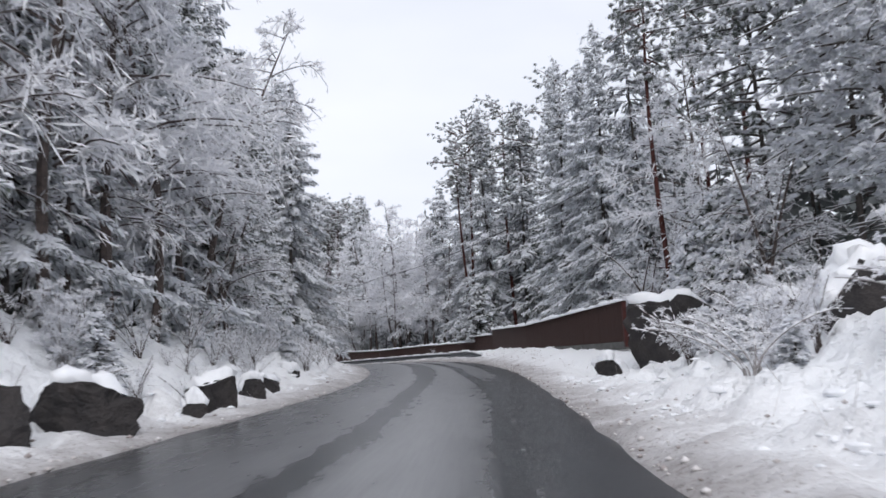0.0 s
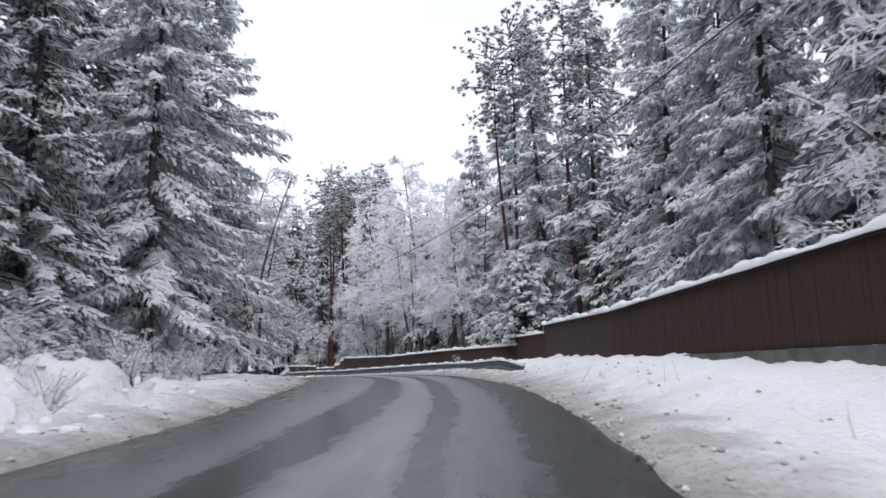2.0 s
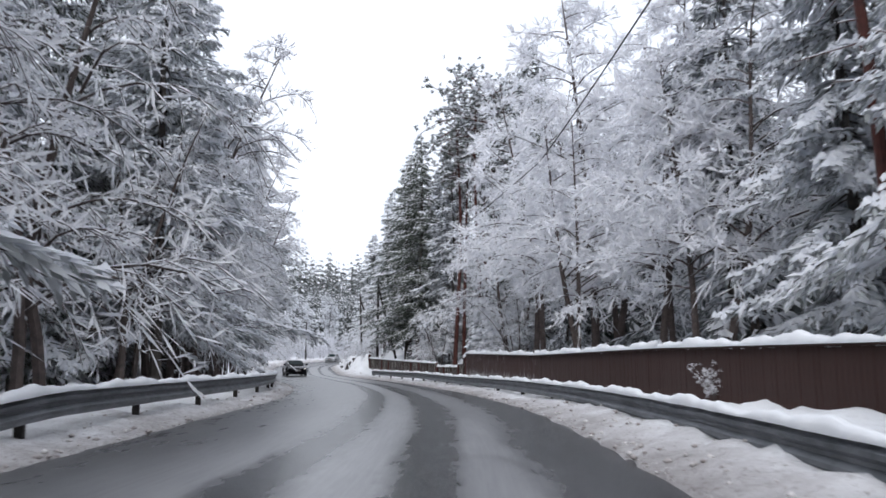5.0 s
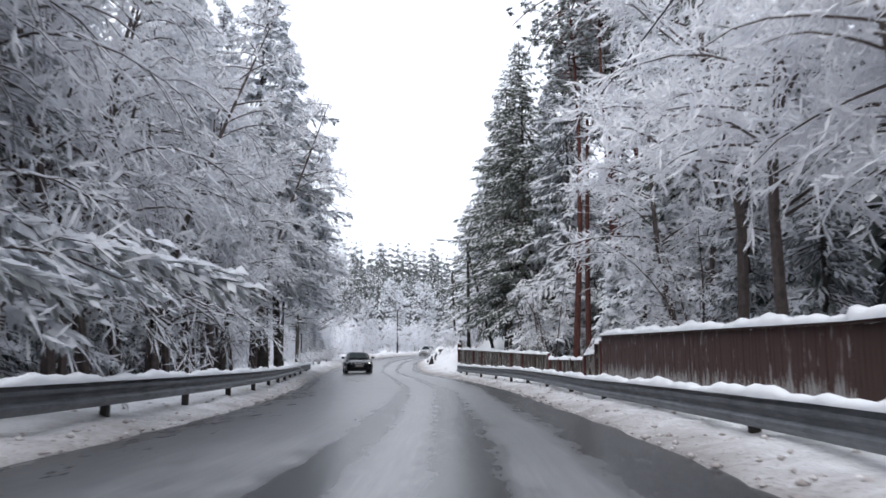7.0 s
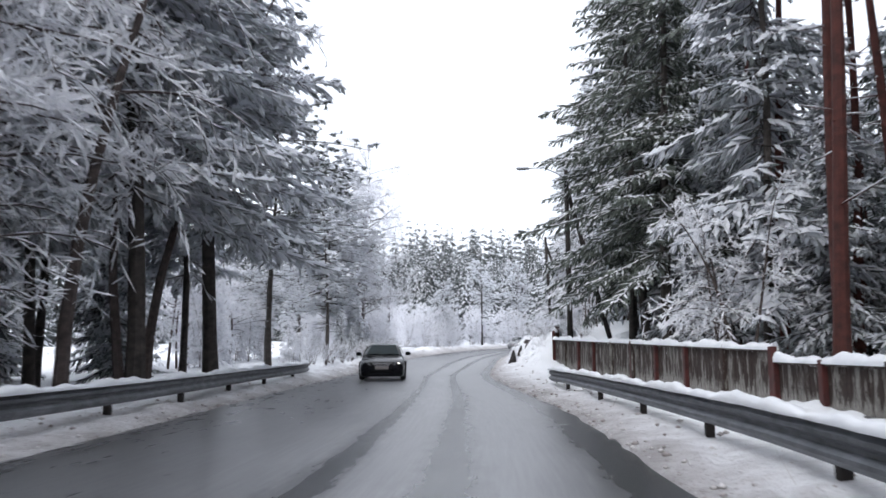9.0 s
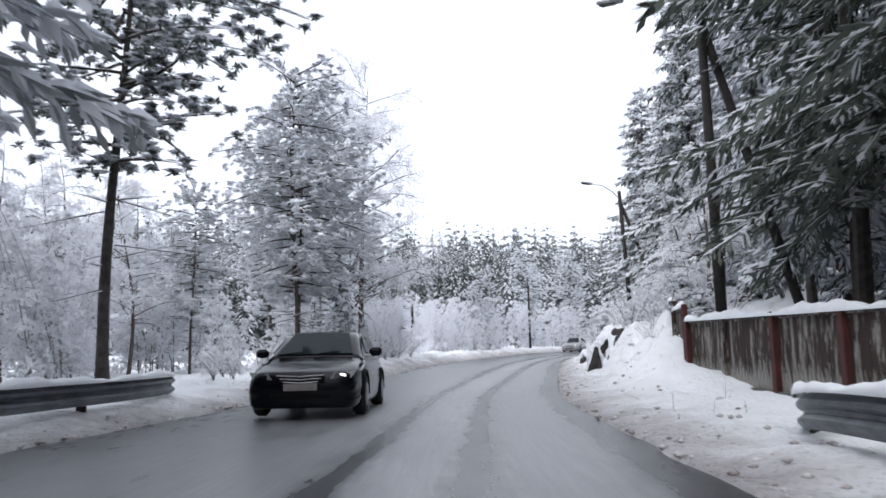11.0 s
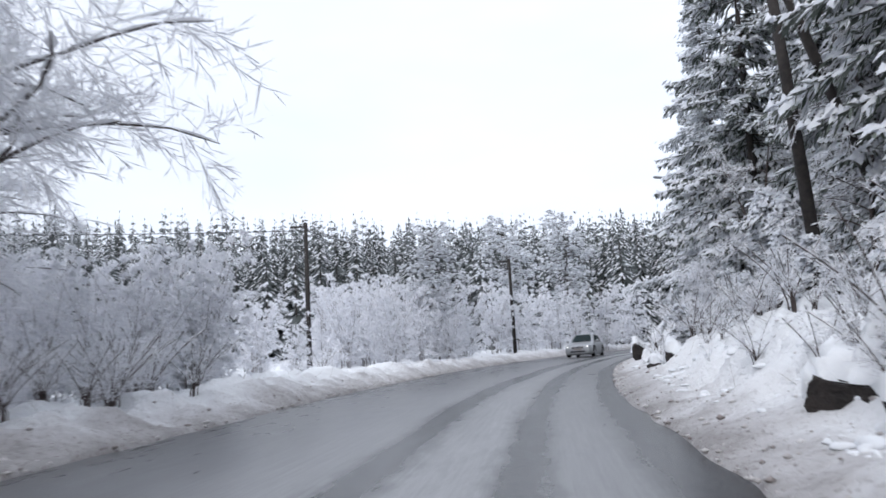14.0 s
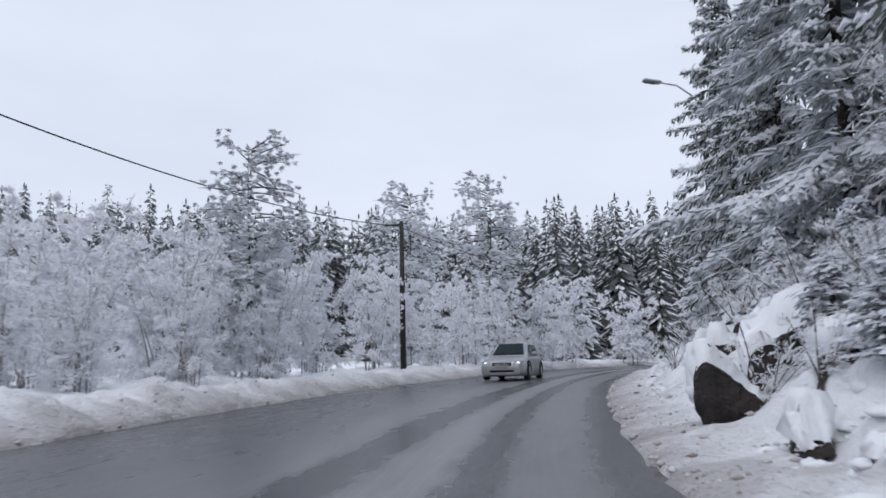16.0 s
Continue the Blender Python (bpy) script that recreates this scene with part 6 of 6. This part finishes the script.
def car(x, y, turn, coat, label, hatch):
    ob = tagged(new("car"), label, "car", group="oncoming cars")
    ob.matrix_basis = pose(x, y, float(road_z(np.array([y]))[0]) + 0.02, 0, 0, turn)
    half = [(0.90, 0.0), (0.965, 0.10), (0.99, 0.26), (1.0, 0.45), (0.992, 0.60), (0.965, 0.76), (0.92, 0.88), (0.83, 0.955), (0.66, 0.99), (0.33, 1.0)]
    sec = [(-a, b) for a, b in half] + half[::-1]
    part("body", loft(eased([(-2.32, 0.66, 0.24, 0.64), (-2.28, 0.77, 0.18, 0.70), (-2.12, 0.85, 0.15, 0.76), (-1.75, 0.90, 0.14, 0.85), (-1.3, 0.915, 0.14, 0.915), (-0.95, 0.915, 0.14, 0.965),
                             (0.0, 0.915, 0.14, 0.98), (1.2, 0.905, 0.14, 1.0), (1.9, 0.87, 0.22, 1.0), (2.2, 0.80, 0.30, 0.94), (2.30, 0.68, 0.42, 0.84)], 4), sec), coat, ob, smooth=True)
    rear = 2.05 if hatch else 1.75
    top = 1.50 if hatch else 1.43
    arch = [(1.13, 0.0), (1.10, 0.25), (1.05, 0.55), (0.99, 0.80), (0.90, 0.93), (0.70, 0.985), (0.35, 1.0)]
    part("cabin", loft(eased([(-1.06, 0.74, 0.90, 0.95), (-0.70, 0.71, 0.90, 1.17), (-0.28, 0.67, 0.90, top - 0.05), (0.15, 0.65, 0.90, top), (0.9, 0.65, 0.90, top), (1.35, 0.65, 0.90, top - 0.06),
                              (rear - 0.2, 0.68, 0.90, 1.16), (rear, 0.70, 0.90, 0.97)], 3), [(-a, b) for a, b in arch] + arch[::-1]), coat, ob, smooth=True)
    bm = bmesh.new()
    quad_panel(bm, [(-0.64, -1.0, 0.985), (0.64, -1.0, 0.985), (0.49, -0.31, top - 0.072), (-0.49, -0.31, top - 0.072)], -0.03)
    part("windscreen", bm, M_CARGLASS, ob)
    for k in (-1, 1):
        bm = bmesh.new()
        tube(bm, [(0.30 * k - 0.32, -1.09, 0.995), (0.30 * k + 0.12, -0.985, 1.045)], [0.012, 0.009], 6)
        part("wiper", bm, M_PLASTIC, ob)
    for sg in (-1, 1):
        for y0, y1, y2, y3 in ((-0.62, 0.28, 0.28, -0.12), (0.36, 1.30, 1.10, 0.36)):
            bm = bmesh.new()
            pts = [(sg * 0.80, y0, 1.02), (sg * 0.80, y1, 1.02), (sg * 0.67, y2, top - 0.11), (sg * 0.67, y3, top - 0.11)]
            quad_panel(bm, pts if sg < 0 else pts[::-1], 0.02)
            part("side_window", bm, M_CARGLASS, ob)
        bm = bmesh.new()
        box(bm, sg * 1.0, -0.66, 1.03, 0.22, 0.13, 0.15, 0.045)
        part("mirror", bm, coat, ob)
        bm = bmesh.new()
        quad_panel(bm, [(sg * 0.44, -2.325, 0.60), (sg * 0.76, -2.215, 0.60), (sg * 0.84, -2.08, 0.71), (sg * 0.50, -2.27, 0.685)], -0.03 * sg)
        hl = part("headlight", bm, M_HEAD, ob)
        if hatch or sg > 0:
            bm = bmesh.new()
            bmesh.ops.create_icosphere(bm, subdivisions=2, radius=1.0)
            bmesh.ops.scale(bm, vec=(0.085, 0.03, 0.04), verts=bm.verts)
            bmesh.ops.translate(bm, vec=(sg * 0.62, -2.27, 0.645), verts=bm.verts)
            part("bulb", bm, M_LIT, hl, "lit headlight bulb", True)
        bm = bmesh.new()
        box(bm, sg * 0.62, -2.265, 0.36, 0.20, 0.06, 0.09, 0.02)
        part("fog_lamp", bm, M_PLASTIC, ob)
        for wy in (-1.38, 1.33):
            bm = bmesh.new()
            bmesh.ops.create_cone(bm, cap_ends=True, segments=28, radius1=0.325, radius2=0.325, depth=0.21)
            bmesh.ops.bevel(bm, geom=[e for e in bm.edges if len({round(v.co.z, 3) for v in e.verts}) == 1], offset=0.035, segments=2, affect="EDGES")
            bmesh.ops.rotate(bm, cent=(0, 0, 0), matrix=Matrix.Rotation(radians(90), 3, "Y"), verts=bm.verts)
            bmesh.ops.translate(bm, vec=(sg * 0.815, wy, 0.325), verts=bm.verts)
            wh = part("wheel", bm, M_TYRE, ob)
            bm = bmesh.new()
            bmesh.ops.create_cone(bm, cap_ends=True, segments=20, radius1=0.21, radius2=0.17, depth=0.03)
            bmesh.ops.rotate(bm, cent=(0, 0, 0), matrix=Matrix.Rotation(radians(90 * sg), 3, "Y"), verts=bm.verts)
            bmesh.ops.translate(bm, vec=(sg * 0.92, wy, 0.325), verts=bm.verts)
            part("rim", bm, M_RIM, wh)
            bm = bmesh.new()
            pts = [(sg * 0.895, wy + 0.385 * math.cos(t), 0.325 + 0.385 * math.sin(t)) for t in np.linspace(0, math.pi, 13)]
            tube(bm, pts, [0.04] * 13, 6)
            part("wheel_arch", bm, M_PLASTIC, ob, smooth=True)
    bm = bmesh.new()
    box(bm, 0, -2.31, 0.60, 0.78, 0.05, 0.15, 0.03)
    gr = part("grille", bm, M_PLASTIC, ob)
    for i in range(3):
        bm = bmesh.new()
        tube(bm, [(-0.37 + 0.05 * i, -2.335, 0.665 - 0.05 * i), (0, -2.35, 0.645 - 0.05 * i), (0.37 - 0.05 * i, -2.335, 0.665 - 0.05 * i)], [0.011] * 3, 6)
        part("grille_bar", bm, M_RIM, gr)
    bm = bmesh.new()
    box(bm, 0, -2.285, 0.34, 1.00, 0.08, 0.13, 0.03)
    part("bumper_intake", bm, M_PLASTIC, ob)
    bm = bmesh.new()
    box(bm, 0, -2.34, 0.485, 0.52, 0.02, 0.11, 0.004)
    part("number_plate", bm, M_PLATE, ob, "blank grey number plate")
    return ob


car(-4.95, 51.7, 8, M_CARBLACK, "black saloon car on the wet road with dipped headlights", False)
car(0.42, 120.6, -15, M_CARSILVER, "silver hatchback car on the wet road with lit headlights", True)


# ---- roadside brush, stalks and clods ----
plant("twigs", -10.9, -54.0, 1.5)
plant("twigs", -10.9, -55.8, 1.6)
rng_l = np.random.default_rng(43)
for y in np.arange(57.0, 84.0, 0.75):
    plant("brush", float(left_edge(np.array([y]))[0]) - rng_l.uniform(1.3, 2.6), y + rng_l.uniform(-0.3, 0.3), rng_l.uniform(0.7, 1.4))
for y in np.arange(-49.0, -29.0, 0.7):
    plant("brush", float(left_edge(np.array([y]))[0]) - rng_l.uniform(1.3, 3.0) * 1.25, y + rng_l.uniform(-0.3, 0.3), rng_l.uniform(0.5, 1.0))
rng_b = np.random.default_rng(41)
for y in np.concatenate([np.arange(-57, -33, 1.3), np.arange(60, 110, 1.25)]):
    side = -1 if y < 0 else 1
    u = rng_b.uniform(1.3, 3.2)
    yy = y + rng_b.uniform(-0.5, 0.5)
    ex = float(right_edge(np.array([yy]))[0]) if side > 0 else float(left_edge(np.array([yy]))[0])
    plant("brush", ex + side * u / float(slant(np.array([yy]))[0]), yy, rng_b.uniform(0.5, 1.2))
for row in [(-13.4, -27.0, 1.2), (-12.4, -24.6, 1.1), (-11.4, -21.6, 1.1), (-10.6, -19.0, 1.0), (-14.6, -29.6, 1.3), (-12.8, -22.8, 1.3), (-13.8, -25.4, 1.4), (-11.8, -19.6, 1.2)]:
    plant("brush", *row)
    plant("twigs", row[0] - 0.7, row[1] + 0.6, row[2])
for row in [(-12.6, -56.5, 1.5), (-11.5, -54.6, 1.7), (-13.6, -58.8, 1.4), (-14.6, -60.8, 1.2), (-10.2, -57.0, 1.8), (-11.8, -60.0, 1.6),
            (-23.2, -44.4, 1.0), (-21.4, -42.0, 1.0), (-20.0, -39.6, 1.1), (-18.4, -37.0, 1.0), (-17.0, -34.0, 1.1), (-15.6, -31.0, 1.0), (-19.8, -41.0, 0.8), (-14.2, -26.5, 1.0),
            (1.9, 70.6, 0.9), (2.2, 77.0, 1.0), (2.6, 79.6, 1.1), (1.7, 86.5, 1.0), (2.2, 90.0, 1.1), (2.6, 95.8, 1.1), (3.4, 101.0, 1.2), (4.3, 105.0, 1.2), (5.2, 109.5, 1.3), (2.4, 92.4, 0.8),
            (-21.6, -46.0, 1.2), (-20.6, -43.6, 1.3), (-19.2, -41.4, 1.2), (-18.6, -39.0, 1.3), (-17.2, -36.6, 1.2), (-16.6, -34.8, 1.3), (-15.8, -32.6, 1.2), (-14.9, -29.4, 1.1), (-13.6, -27.4, 1.2), (-13.0, -24.4, 1.1), (-12.0, -21.4, 1.1),
            (-22.6, -47.6, 1.4), (-24.0, -49.6, 1.5), (-25.2, -51.0, 1.4), (-26.6, -53.2, 1.3), (-9.8, 71.5, 1.3), (-9.9, 75.5, 1.2), (-9.7, 68.0, 1.1), (-9.9, 79.5, 1.3), (-10.6, 83.0, 1.6), (-11.2, 86.6, 1.4),
            (1.6, 82.5, 1.2), (1.9, 88.4, 1.1), (2.9, 98.4, 1.3), (3.7, 103.4, 1.2), (2.1, 94.0, 1.1), (1.2, 76.2, 0.9), (-9.4, 66.0, 1.0), (-9.8, 69.5, 1.2), (-9.9, 73.5, 1.2), (-10.0, 77.5, 1.2), (-10.2, 81.0, 1.4), (-9.6, 61.0, 0.9), (-10.9, 97.0, 1.2), (4.0, -8.0, 0.8)]:
    plant("brush", *row)


def clods():
    rng = np.random.default_rng(9)
    g = Geo()
    oct_v = np.array([(1, 0, 0), (0, 1, 0), (-1, 0, 0), (0, -1, 0), (0, 0, 1), (0, 0, -1)], float)
    faces = [(0, 1, 4), (1, 2, 4), (2, 3, 4), (3, 0, 4), (1, 0, 5), (2, 1, 5), (3, 2, 5), (0, 3, 5)]
    n = 9000
    y = rng.uniform(-72, 118, n)
    side = rng.uniform(0, 1, n) < 0.62
    u = 0.03 + 2.3 * rng.uniform(0, 1, n) ** 2.4
    x = np.where(side, right_edge(y) + u / slant(y), left_edge(y) - u * 0.7 / slant(y))
    z = ground_z(x, y)
    r = 0.006 + 0.045 * rng.uniform(0, 1, n) ** 4
    V = oct_v[None] * r[:, None, None] * rng.uniform(0.7, 1.3, (n, 6, 3)) * np.array([1.2, 1.2, 0.7])
    V += np.stack([x, y, z + r * 0.3], 1)[:, None]
    g.add(V, faces)
    tagged(new("snow_clods", g.mesh("snow_clods", M_CLOD, True)), "gritty clods of dirty snow thrown up along the road", "snow", kind="stuff")


def stalks():
    rng = np.random.default_rng(10)
    g = Geo()
    n = 420
    y = rng.uniform(-66, 116, n)
    side = rng.uniform(0, 1, n) < 0.6
    u = rng.uniform(0.9, 4.0, n)
    keep = ~((y > -47) & (y < 56) & side & (u > 2.6)) & ~((y > -30) & (y < 50) & (rng.uniform(0, 1, n) < 0.7))
    y, side, u = y[keep], side[keep], u[keep]
    x = np.where(side, right_edge(y) + u / slant(y), left_edge(y) - u / slant(y))
    p0 = np.stack([x, y, ground_z(x, y) - 0.05], 1)
    h = rng.uniform(0.10, 0.42, len(x))
    p1 = p0 + np.stack([rng.normal(0, 0.2, len(x)), rng.normal(0, 0.2, len(x)), h], 1) * np.array([1, 1, 1])
    sticks(g, p0, p1, np.full(len(x), 0.005), np.full(len(x), 0.002))
    tagged(new("dry_stalks", g.mesh("dry_stalks", M_GRASS)), "dry weed stalks sticking out of the snow", "stalks", kind="stuff")


clods()
stalks()

# ---- fence boards last ----
for i, (p0, p1, t0, t1, b0, b1, mt, lb, red) in enumerate(FENCE):
    fence_section(p0, p1, t0, t1, b0, b1, mt, lb, 40 + i, end_posts=(red, False))
